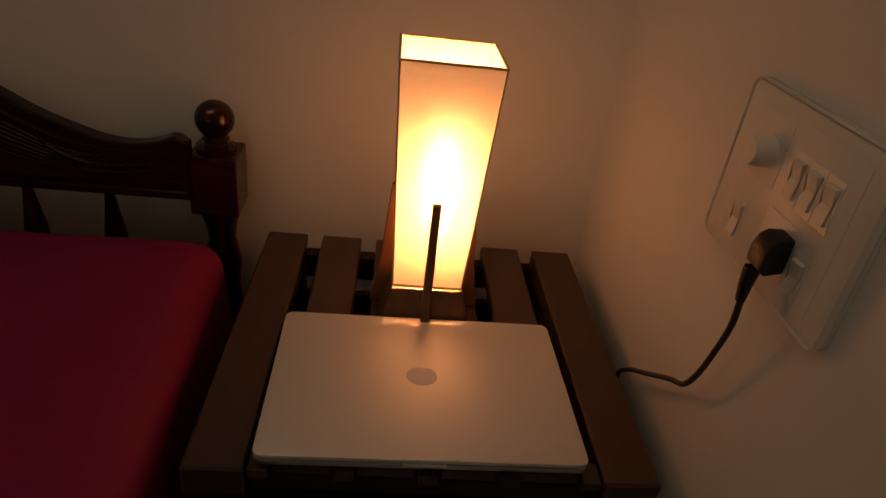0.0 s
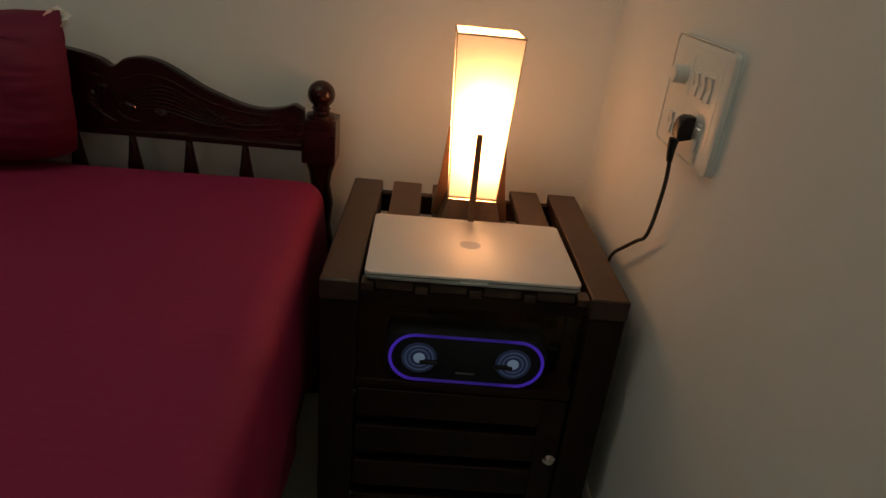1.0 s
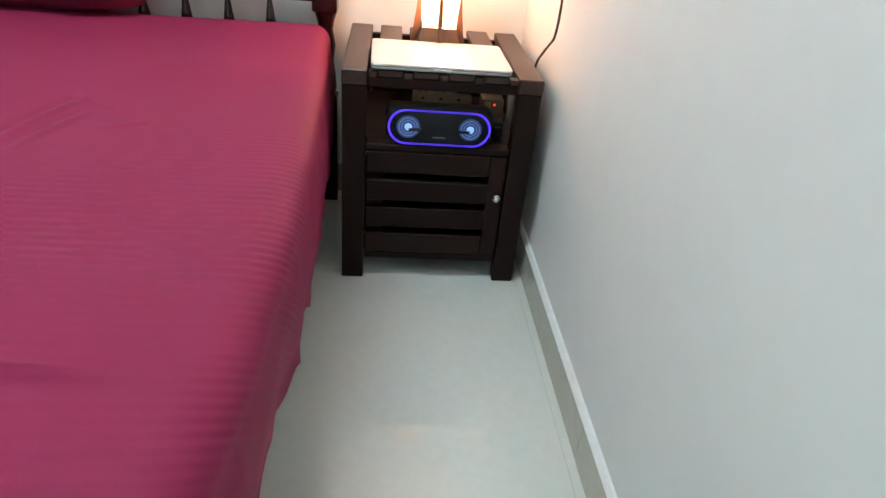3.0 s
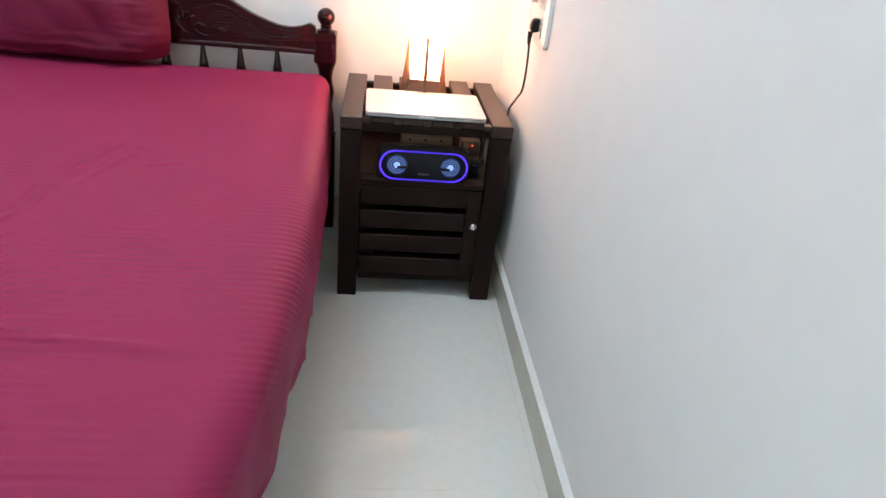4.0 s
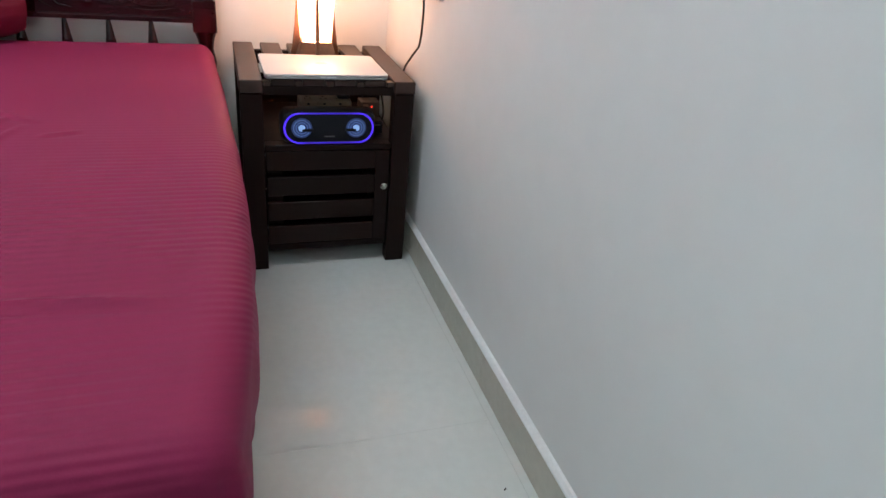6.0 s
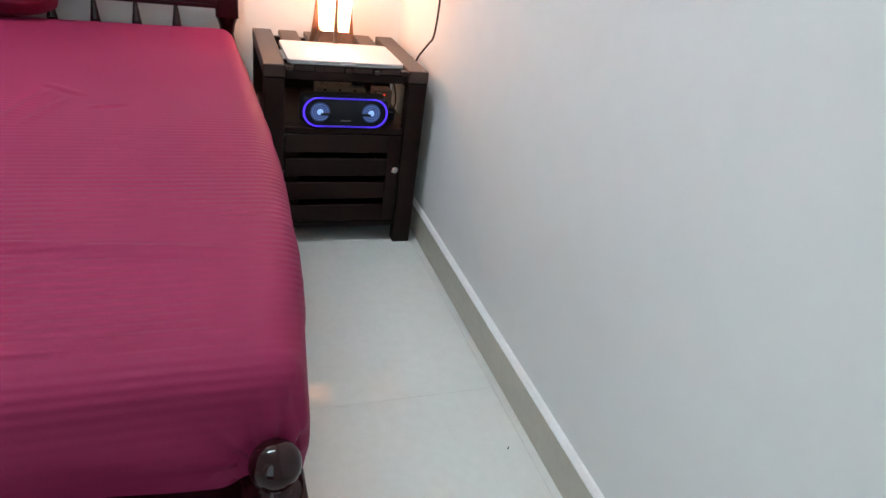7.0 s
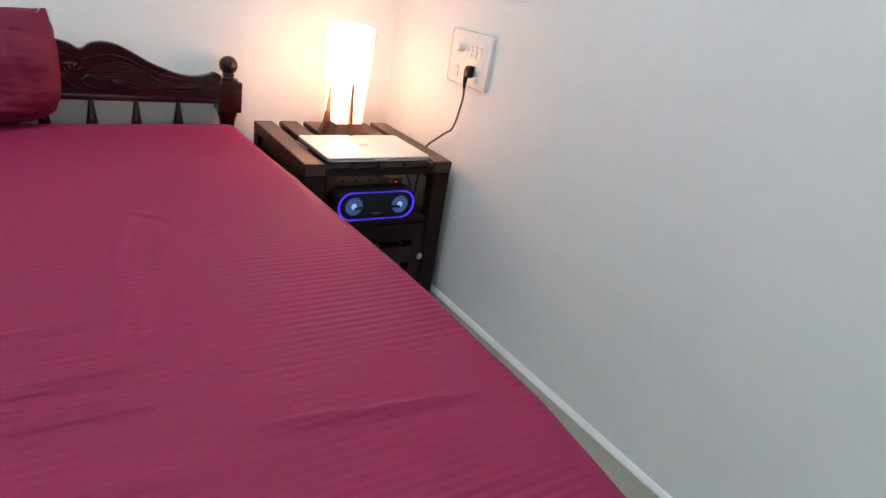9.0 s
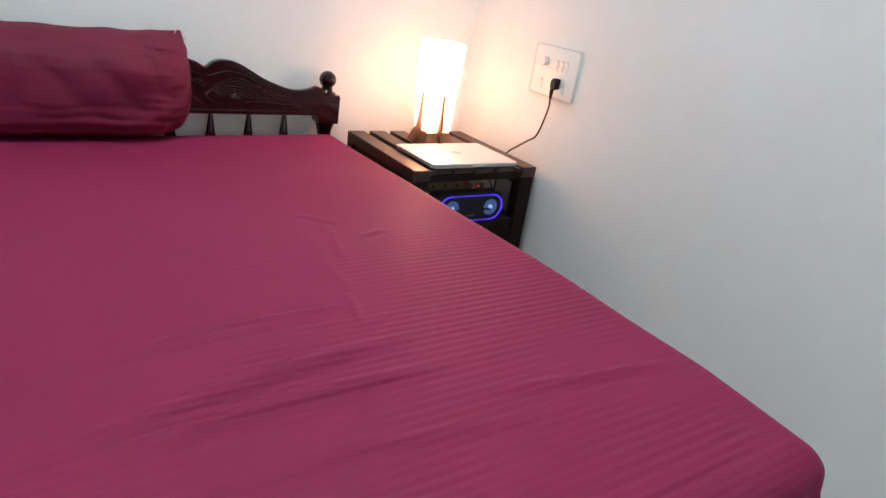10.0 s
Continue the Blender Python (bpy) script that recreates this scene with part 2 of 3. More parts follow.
BROWN_BOX = material("brown_switch_box", (0.16, 0.11, 0.08), 0.5, vary=0.12, scale=20)
CHROME = material("satin_chrome", (0.55, 0.53, 0.50), 0.25, metal=1.0, vary=0.04, scale=50, bump=0)
DARK = material("dark_cavity", (0.008, 0.006, 0.006), 0.8, vary=0.2)
BADGE = material("grey_badge", (0.09, 0.095, 0.10), 0.4, vary=0.05)
CRUMB = material("dark_crumb", (0.02, 0.015, 0.012), 0.7, vary=0.2)


# ---- mesh helpers ----
def box(bm, x0, x1, y0, y1, z0, z1, bevel=0.0, seg=1):
    made = bmesh.ops.create_cube(bm, size=1)["verts"]
    bmesh.ops.transform(bm, verts=made, matrix=Matrix.Translation(((x0 + x1) / 2, (y0 + y1) / 2, (z0 + z1) / 2))
                        @ Matrix.Diagonal((x1 - x0, y1 - y0, z1 - z0, 1)))
    if bevel:
        edges = list({e for v in made for e in v.link_edges})
        bmesh.ops.bevel(bm, geom=edges, offset=bevel, segments=seg, affect="EDGES", profile=0.5)
    return bm


def boxed(*args, **kw):
    return box(bmesh.new(), *args, **kw)


def lathe(profile, n=24, m=None):
    """Turns (radius, height) pairs about z; m places the result."""
    bm = bmesh.new()
    rings = []
    for r, z in profile:
        rings.append([bm.verts.new((r * math.cos(2 * math.pi * i / n), r * math.sin(2 * math.pi * i / n), z)) for i in range(n)])
    for a, b in zip(rings, rings[1:]):
        for i in range(n):
            bm.faces.new((a[i], a[(i + 1) % n], b[(i + 1) % n], b[i]))
    bm.faces.new(rings[0][::-1])
    bm.faces.new(rings[-1])
    bmesh.ops.remove_doubles(bm, verts=bm.verts, dist=1e-6)
    if m is not None:
        bm.transform(m)
    bmesh.ops.recalc_face_normals(bm, faces=bm.faces)
    return bm


def smooth_path(pts, steps=8):
    """Catmull-Rom through the points."""
    p = [Vector(q) for q in pts]
    p = [p[0] * 2 - p[1]] + p + [p[-1] * 2 - p[-2]]
    out = []
    for i in range(1, len(p) - 2):
        for k in range(steps):
            t = k / steps
            a, b, c, d = p[i - 1], p[i], p[i + 1], p[i + 2]
            out.append(0.5 * ((2 * b) + (c - a) * t + (2 * a - 5 * b + 4 * c - d) * t * t + (3 * b - a - 3 * c + d) * t ** 3))
    return out + [p[-2]]


def tube(pts, radius, n=8, bm=None):
    """A round bar along the points; radius may be one number or a function of 0 to 1."""
    bm = bm or bmesh.new()
    rings = []
    side = None
    for i, p in enumerate(pts):
        way = (pts[min(i + 1, len(pts) - 1)] - pts[max(i - 1, 0)]).normalized()
        if side is None:
            side = way.orthogonal().normalized()
        side = (side - way * side.dot(way)).normalized()
        up = way.cross(side)
        r = radius(i / (len(pts) - 1)) if callable(radius) else radius
        rings.append([bm.verts.new(p + (side * math.cos(2 * math.pi * k / n) + up * math.sin(2 * math.pi * k / n)) * r) for k in range(n)])
    for a, b in zip(rings, rings[1:]):
        for k in range(n):
            bm.faces.new((a[k], a[(k + 1) % n], b[(k + 1) % n], b[k]))
    bm.faces.new(rings[0][::-1])
    bm.faces.new(rings[-1])
    return bm


def prism(outline, y0, y1, bevel=0.0, m=None):
    """An outline of (x, z) pairs given depth from y0 to y1."""
    bm = bmesh.new()
    front = [bm.verts.new((x, y0, z)) for x, z in outline]
    back = [bm.verts.new((x, y1, z)) for x, z in outline]
    f1, f2 = bm.faces.new(front), bm.faces.new(back[::-1])
    n = len(front)
    for i in range(n):
        bm.faces.new((front[i], back[i], back[(i + 1) % n], front[(i + 1) % n]))
    bmesh.ops.recalc_face_normals(bm, faces=bm.faces)
    if bevel:
        bmesh.ops.bevel(bm, geom=list(f1.edges) + list(f2.edges), offset=bevel, segments=2, affect="EDGES", profile=0.5)
    if m is not None:
        bm.transform(m)
    return bm


def rounded(w, h, r, n=8):
    """The outline of a rounded rectangle round the origin."""
    out = []
    for cx, cz, a in ((w / 2 - r, h / 2 - r, 0), (-w / 2 + r, h / 2 - r, 90), (-w / 2 + r, -h / 2 + r, 180), (w / 2 - r, -h / 2 + r, 270)):
        for k in range(n + 1):
            q = radians(a + 90 * k / n)
            out.append((cx + r * math.cos(q), cz + r * math.sin(q)))
    return out


def thing(name, at, label, category, group="", kind=""):
    ob = new(name)
    ob.empty_display_size = 0.05
    ob.location = at
    return tagged(ob, label, category, group, kind)


def part(name, bm, mat, parent=None, label="", smooth=False):
    """One bmesh as one mesh object, in world coordinates, under its thing or part."""
    me = bpy.data.meshes.new(name)
    bm.normal_update()
    bm.to_mesh(me)
    bm.free()
    me.materials.append(mat)
    if smooth:
        me.polygons.foreach_set("use_smooth", [True] * len(me.polygons))
        me.set_sharp_from_angle(angle=radians(40))
    ob = new(name, me)
    if parent:
        ob.parent = parent
        if parent.type == "EMPTY":
            ob.matrix_parent_inverse = parent.matrix_basis.inverted()
    return tagged(ob, label)


# ---- the room ----
X_WEST, Y_NORTH, Y_SOUTH, HIGH = -3.4, 0.56, -3.0, 2.7
tagged(part("wall_north", boxed(X_WEST - 0.12, 0.12, Y_NORTH, Y_NORTH + 0.12, -0.1, HIGH), PAINT),
       "smooth white painted wall behind the headboard", "wall", kind="structure")
tagged(part("wall_east", boxed(0, 0.12, Y_SOUTH - 0.12, Y_NORTH, -0.1, HIGH), PAINT),
       "smooth white painted wall beside the nightstand", "wall", kind="structure")
tagged(part("wall_west", boxed(X_WEST - 0.12, X_WEST, Y_SOUTH - 0.12, Y_NORTH, -0.1, HIGH), PAINT),
       "plain white painted bedroom wall", "wall", kind="structure")
south = bmesh.new()  # the unseen wall, with an opening added for the fill light
for x0, x1, z0, z1 in ((X_WEST, -1.92, -0.1, HIGH), (-0.98, 0, -0.1, HIGH), (-1.92, -0.98, 2.08, HIGH), (-1.92, -0.98, -0.1, -0.001)):
    box(south, x0, x1, Y_SOUTH - 0.12, Y_SOUTH, z0, z1)
tagged(part("wall_south", south, SOUTH), "plain white painted wall with an added opening facing the bed", "wall", kind="structure")
tagged(part("ceiling", boxed(X_WEST - 0.12, 0.12, Y_SOUTH - 0.12, Y_NORTH + 0.12, HIGH, HIGH + 0.1), CEILING),
       "plain white bedroom ceiling", "ceiling", kind="structure")
floor = tagged(part("floor", boxed(X_WEST, 0, Y_SOUTH, Y_NORTH, -0.1, -0.001), GROUT),
               "polished pale grey-green floor tiles with thin joints", "floor", kind="structure")
tube_light = thing("tube_light", (-1.20, -0.70, 2.70), "slim white fluorescent tube light under the ceiling", "tube light")
part("batten", boxed(-1.83, -0.57, -0.72, -0.68, 2.655, 2.699, 0.004), CEILING, tube_light)
part("tube", lathe([(0.013, -0.60), (0.013, 0.60)], 20, Matrix.Translation((-1.20, -0.70, 2.625)) @ pose(0, 0, 0, 0, 90)), TUBE, tube_light, "glowing tube", smooth=True)
for x in (-1.81, -0.59):
    part("end_cap", boxed(x - 0.008, x + 0.008, -0.715, -0.685, 2.608, 2.656, 0.002), CEILING, tube_light)
skirting = thing("baseboard", (-0.006, -1.2, 0), "beige tile baseboard with a white cement bead on top", "baseboard", kind="structure")

# ---- bed ----
BED_R, BED_L, BED_HEAD, BED_FOOT, BED_TOP = -0.590, -2.12, 0.462, -1.355, 0.601
MID = (BED_R + BED_L) / 2

bed = thing("bed", (MID, -0.4, 0), "dark polished rosewood double bed with a carved headboard", "bed")


def post(x, y, top, name):
    """A square post with a turned neck and a ball on top; the neck stands below the block."""
    bm = bmesh.new()
    h = 0.037
    box(bm, x - h, x + h, y - h, y + h, top - 0.10, top, 0.004, 2)
    ob = part(name, bm, ROSEWOOD, bed)
    part("post_base", boxed(x - h, x + h, y - h, y + h, 0.0, max(0.10, top - 0.36), 0.004, seg=2), ROSEWOOD, ob)
    turned = [(0.030, top - 0.365), (0.033, top - 0.33), (0.030, top - 0.29), (0.024, top - 0.25), (0.030, top - 0.20),
              (0.022, top - 0.155), (0.027, top - 0.125), (0.033, top - 0.108), (0.035, top - 0.095)]
    part("turned_neck", lathe(turned, 28, Matrix.Translation((x, y, 0))), ROSEWOOD, ob, smooth=True)
    cap = [(0.030, top - 0.002), (0.030, top + 0.006), (0.020, top + 0.009), (0.017, top + 0.014), (0.021, top + 0.018), (0.018, top + 0.021)]
    r, zc = 0.0295, top + 0.048
    cap += [(r * math.sin(a), zc - r * math.cos(a)) for a in [0.65 + k * (math.pi - 0.66) / 14 for k in range(15)]]
    part("ball_finial", lathe(cap, 32, Matrix.Translation((x, y, 0))), ROSEWOOD, ob, smooth=True)
    return ob


head_post = post(-0.624, 0.505, 0.727, "head_post")
foot_post = post(-0.636, -1.395, 0.464, "foot_post")
for p, px in ((head_post, -0.624), (foot_post, -0.638)):
    q = copy_thing(p, Matrix.Translation((2 * (MID - px), 0, 0)))
    q.matrix_parent_inverse = p.matrix_parent_inverse

# the headboard's crest: a side swell, a dip and a middle swell
CREST = [(-0.655, 0.747), (-0.675, 0.756), (-0.70, 0.747), (-0.735, 0.741), (-0.775, 0.744), (-0.82, 0.758), (-0.865, 0.776),
         (-0.91, 0.801), (-0.95, 0.820), (-0.985, 0.826), (-1.02, 0.820), (-1.047, 0.802), (-1.07, 0.814), (-1.10, 0.823),
         (-1.14, 0.830), (-1.20, 0.840), (-1.27, 0.848), (MID, 0.850)]
fine = [(v.x, v.z) for v in smooth_path([(x, 0, z) for x, z in CREST], 4)]
crest = fine + [(2 * MID - x, z) for x, z in fine[-2::-1]]
outline = crest + [(2 * MID + 0.655, 0.659), (-0.655, 0.659)]
headboard = part("headboard_panel", prism(outline, 0.463, 0.490, 0.004), ROSEWOOD, bed, "carved rosewood headboard panel")
part("moulding", prism([(-0.655, 0.659), (-0.655, 0.675), (2 * MID + 0.655, 0.675), (2 * MID + 0.655, 0.659)], 0.452, 0.464, 0.004), ROSEWOOD, headboard)


def carve(name, pts, radius, taper=0.25):
    path = smooth_path([(x, 0.4635, z + 0.007) for x, z in pts], 6)
    part(name, tube(path, lambda s: 0.9 * radius * (taper + (1 - taper) * math.sin(math.pi * min(1, max(0.02, s))) ** 0.7), 8), ROSEWOOD, headboard, smooth=True)


for flip in (False, True):
    side = lambda pts: [(2 * MID - x, z) for x, z in pts] if flip else pts
    carve("carved_border", side([(-0.69, 0.722), (-0.76, 0.722), (-0.83, 0.733), (-0.88, 0.752), (-0.93, 0.776), (-0.98, 0.784), (-1.04, 0.768)]), 0.0042, 0.5)
    carve("carved_leaf", side([(-0.70, 0.705), (-0.74, 0.700), (-0.78, 0.697), (-0.82, 0.704), (-0.855, 0.722), (-0.87, 0.742)]), 0.0060)
    carve("carved_leaf", side([(-0.70, 0.695), (-0.745, 0.688), (-0.79, 0.685), (-0.83, 0.690)]), 0.0045)
    carve("carved_scroll", side([(-1.00, 0.684), (-1.03, 0.690), (-1.045, 0.708), (-1.030, 0.722), (-1.010, 0.714), (-1.015, 0.702)]), 0.0065)
    carve("carved_scroll", side([(-1.05, 0.680), (-1.08, 0.698), (-1.10, 0.724), (-1.09, 0.750), (-1.065, 0.752), (-1.06, 0.735)]), 0.0065)
    carve("carved_scroll", side([(-1.06, 0.770), (-1.11, 0.782), (-1.18, 0.79), (-1.25, 0.78), (-1.30, 0.75)]), 0.0062)
    for k in range(7):  # feathered strands that sweep down towards the post
        d = k / 6
        carve("carved_strand", side([(-1.035 + 0.02 * d, 0.700 + 0.030 * (1 - d)), (-0.995, 0.752 - 0.040 * d), (-0.945, 0.764 - 0.052 * d),
                                     (-0.895, 0.744 - 0.044 * d), (-0.850, 0.722 - 0.032 * d), (-0.800 + 0.02 * d, 0.710 - 0.022 * d)]), 0.0034)
    for k in range(11):  # short barbs along the narrow end
        bx = -0.70 - 0.013 * k
        carve("carved_barb", side([(bx, 0.716 - 0.0005 * k), (bx - 0.010, 0.708), (bx - 0.024, 0.700), (bx - 0.034, 0.688)]), 0.0036)
    for k in range(6):  # a fan of leaves round the scroll
        a = radians(35 + 26 * k)
        carve("carved_leaf", side([(-1.075 + 0.012 * math.cos(a), 0.715 + 0.012 * math.sin(a)), (-1.075 + 0.028 * math.cos(a + 0.2), 0.715 + 0.028 * math.sin(a + 0.2)),
                                   (-1.075 + 0.046 * math.cos(a + 0.1), 0.715 + 0.046 * math.sin(a + 0.1))]), 0.0060)
    part("carved_flower", lathe([(0.018, 0), (0.016, 0.004), (0.010, 0.005), (0.006, 0.009), (0.001, 0.010)], 12,
                                Matrix.Translation((2 * MID + 0.955 if flip else -0.955, 0.464, 0.709)) @ pose(0, 0, 0, 90)), ROSEWOOD, headboard, smooth=True)

# tapered balusters under the panel
bal = lathe([(0.005, 0.655), (0.007, 0.645), (0.009, 0.63), (0.013, 0.60), (0.017, 0.575), (0.018, 0.55), (0.012, 0.53), (0.015, 0.50), (0.010, 0.45), (0.010, 0.40)],
            20, Matrix.Translation((-0.784, 0.477, 0.006)))
first = part("baluster", bal, ROSEWOOD, bed, smooth=True)
for k in range(1, 10):
    ob = new("baluster", first.data)
    ob.parent, ob.matrix_parent_inverse = bed, first.matrix_parent_inverse
    ob.location.x = -0.1215 * k
part("head_rail", boxed(2 * MID + 0.655, -0.655, 0.464, 0.494, 0.30, 0.41, 0.005), ROSEWOOD, bed)
part("foot_rail", boxed(2 * MID + 0.655, -0.655, -1.408, -1.350, 0.22, 0.455, 0.006, seg=2), ROSEWOOD, bed)
part("side_rail", boxed(-0.645, -0.617, -1.37, 0.470, 0.17, 0.31, 0.004), ROSEWOOD, bed)
part("side_rail", boxed(BED_L + 0.03, BED_L + 0.058, -1.37, 0.470, 0.17, 0.31, 0.004), ROSEWOOD, bed)
part("slat_base", boxed(BED_L + 0.06, -0.646, -1.384, 0.462, 0.26, 0.30, 0.003), STAND_X_SHADE, bed)

# mattress core under the sheet
tagged(part("mattress", boxed(BED_L + 0.05, BED_R - 0.05, BED_FOOT + 0.05, BED_HEAD - 0.03, 0.302, BED_TOP - 0.03, 0.02, seg=2), MATTRESS),
       "thick mattress hidden under a crimson sheet", "mattress")

CREASES = [  # x, y, x, y, height, width
    (-1.04, -0.27, -0.94, -0.35, 0.003, 0.009), (-1.01, -0.29, -1.07, -0.54, 0.0038, 0.010),
    (-0.97, -0.36, -1.03, -0.56, 0.003, 0.009), (-1.07, -0.52, -1.06, -0.69, 0.003, 0.009),
    (-1.11, -0.80, -1.04, -0.76, 0.003, 0.008), (-1.08, -0.67, -1.10, -0.80, 0.004, 0.008),
    (-1.60, -0.935, -1.04, -0.835, 0.0085, 0.014), (-1.56, -0.955, -1.01, -0.935, 0.0085, 0.014),
    (-1.03, -1.02, -0.66, -1.085, 0.007, 0.010), (-1.50, -0.75, -1.09, -0.72, 0.006, 0.013),
    (-0.94, -0.43, -0.86, -0.40, 0.003, 0.008), (-1.40, -1.05, -0.95, -1.10, 0.004, 0.012),
    (-1.45, -1.27, -0.66, -1.275, 0.0035, 0.010), (-1.45, -1.305, -0.70, -1.31, 0.0035, 0.009)]


def crease(x, y):
    h = 0.0
    for x0, y0, x1, y1, a, w in CREASES:
        dx, dy = x1 - x0, y1 - y0
        n = math.hypot(dx, dy)
        s = ((x - x0) * dx + (y - y0) * dy) / n
        d = ((x - x0) * dy - (y - y0) * dx) / n + 0.006 * math.sin(s * 11 + x0 * 9)
        fade = max(0, min(1, s / (0.25 * n))) * max(0, min(1, (n - s) / (0.25 * n)))
        h += a * fade * (math.exp(-(d / w) ** 2) - 0.6 * math.exp(-((d - 1.7 * w) / w) ** 2))
    return h


def hem(y, at_foot):
    """The height of the sheet's lower edge along the side."""
    if at_foot:
        return 0.385
    ys, zs = (-1.4, -1.04, -0.9, -0.66, -0.42, -0.17, 0.1, 0.5), (0.385, 0.375, 0.36, 0.30, 0.255, 0.225, 0.18, 0.14)
    return float(np.interp(y, ys, zs)) + 0.010 * math.sin(y * 31) + 0.006 * math.sin(y * 57 + 1)


def bulge(x, y):
    """The bed's side swells a little towards its middle."""
    out = float(np.interp(y, (-1.35, -1.1, -0.75, -0.4, 0.0, 0.3, 0.47), (-0.008, 0.023, 0.035, 0.029, 0.012, -0.006, -0.012)))
    return out * min(1.0, max(0.0, (x + 0.85) / 0.25))


def s_fold(x, z):
    """Long slack folds along the foot."""
    return math.sin(z * 95 + 5 * x + 3 * noise.noise((x * 3, z * 6, 4.0)))


def sheet():
    bm = bmesh.new()
    r, band = 0.053, 30
    ax0, ax1, ay0, ay1 = BED_L + r, BED_R - r, BED_FOOT + r, BED_HEAD - r
    nx, ny = 230, 280
    grid = []
    for j in range(-band, ny + band + 1):
        row = []
        for i in range(-band, nx + band + 1):
            x = ax0 + (ax1 - ax0) * min(max(i, 0), nx) / nx
            y = ay0 + (ay1 - ay0) * min(max(j, 0), ny) / ny
            da = (i - nx if i > nx else i if i < 0 else 0) / band
            db = (j - ny if j > ny else j if j < 0 else 0) / band
            d = max(abs(da), abs(db))
            top = BED_TOP + 0.007 * noise.noise((x * 2.2, y * 2.2, 3.0)) + crease(x, y)
            top += 0.004 * max(0, min(1, (-y - 0.7) / 0.4))
            if d == 0:
                row.append(bm.verts.new((x + bulge(x, y), y, top)))
                continue
            n = Vector((da, db)).normalized()
            low = hem(y, abs(db) > abs(da)) if abs(da) >= abs(db) else (0.385 if db < 0 else 0.45)
            if db < 0:
                low = float(np.interp(x, (-1.3, -0.70, -0.64), (0.400, 0.405, 0.415)))
            blend = abs(n.x) ** 2
            low = blend * hem(y, False) + (1 - blend) * low
            bend = 0.40
            if d <= bend:
                a = d / bend * math.pi / 2
                out, z = r * math.sin(a), top - r * (1 - math.cos(a))
            else:
                s = (d - bend) / (1 - bend)
                z = (top - r) + (low - top + r) * s
                along = y if abs(n.x) > 0.7 else x
                ripple = 0.011 * s * noise.noise((along * 7, z * 2.5, 8.0)) + 0.006 * s * math.sin(along * 23 + 2 * noise.noise((along * 3, 0, 0)))
                out = r + 0.010 * math.sin(min(1, s * 1.2) * math.pi) + ripple - 0.012 * s
                if db < 0 and abs(n.y) > 0.4:
                    out += 0.008 * s * abs(n.y)
            puck = noise.noise((x * 9 + n.x * 4, y * 9, z * 12)) * 0.004 * min(1, d * 2)
            if db < 0:  # folds gathered where the sheet is tucked behind the foot post
                fx, fz = x + n.x * out + 0.645, z - 0.475
                puck += 0.006 * math.sin(9 * math.atan2(fz, fx) + 1.2) * math.exp(-(math.hypot(fx, fz) - 0.03) / 0.10) * min(1, d * 1.6) * max(0, min(1, (-n.y - 0.45) * 3))
                puck += 0.0026 * s_fold(x, z) * min(1, d * 1.5) * max(0, min(1, (-n.y - 0.45) * 3))
            px = x + n.x * (out + puck)
            row.append(bm.verts.new((px + bulge(px, y), y + n.y * (out + puck), z)))
        grid.append(row)
    for a, b in zip(grid, grid[1:]):
        for k in range(len(a) - 1):
            bm.faces.new((a[k], a[k + 1], b[k + 1], b[k]))
    return bm


tagged(part("bed_sheet", sheet(), SHEET, smooth=True), "crimson satin-striped sheet, slightly creased, over the mattress", "bed sheet")


def pillow(bm, w, h, front, back, n=56):
    """A stuffed pillow standing in the xz plane with pinched corners; its belly sags forward and down."""
    grid = {}
    for s in (1, -1):
        for i in range(n + 1):
            for j in range(n + 1):
                u, v = 2 * i / n - 1, 2 * j / n - 1
                full = 1 - abs(v) ** (2.4 if v > 0 else 5.0)
                edge = max(0.0, (1 - abs(u) ** 4.0) * full)
                if s < 0 and edge < 1e-9:
                    grid[s, i, j] = grid[1, i, j]
                    continue
                x = u * w / 2 * (1 - (0.09 if v > 0 else 0.13) * abs(v) ** (2.0 if v > 0 else 3.0) * (1 - 0.3 * abs(u) ** 6))
                z = v * h / 2 * (1 - 0.09 * (1 - u * u) * max(v, 0.0) - 0.02 * max(-v, 0.0) * (1 - u * u))
                z += 0.028 * abs(u) ** 8 * max(0.0, -v) ** 3
                y = -s * (front if s > 0 else back) * edge ** 0.6 - 0.035 * (1 - v * v) * abs(u) ** 4
                rim = 4 * edge * (1 - edge)
                if s > 0:
                    y += 0.016 * noise.noise((u * 2.2, v * 1.6, 5)) * edge
                    y += 0.013 * (0.5 - abs(noise.noise((u * 2.4 + v, v * 1.2 - 0.8 * u, 9)))) * edge ** 0.5
                    # slack creases along the foot of the case and a drawn line from the upper corner
                    low = max(0.0, min(1.0, (-v - 0.15) / 0.5))
                    y += 0.0026 * low * edge ** 0.4 * math.sin(v * 34 + 2.2 * u + 3 * noise.noise((u * 3, v * 2, 2)))
                    seam = (v - 0.78) + 0.55 * max(0.0, u - 0.55)
                    y += 0.006 * math.exp(-(seam / 0.03) ** 2) * max(0.0, min(1.0, (u - 0.35) * 4))
                    y += rim * (0.006 * noise.noise((u * 4 + v * 2, v * 11, 3)) + 0.005 * noise.noise((u * 15, v * 5 - u * 3, 7)))
                x += 0.004 * noise.noise((v * 5, s * 0.1, 2.0)) * abs(u)
                z += 0.006 * noise.noise((u * 4, 5.0, 1.0)) * max(0.0, v)
                grid[s, i, j] = bm.verts.new((x, y, z))
        for i in range(n):
            for j in range(n):
                q = (grid[s, i, j], grid[s, i + 1, j], grid[s, i + 1, j + 1], grid[s, i, j + 1])
                bm.faces.new(q if s > 0 else q[::-1])
    return bm


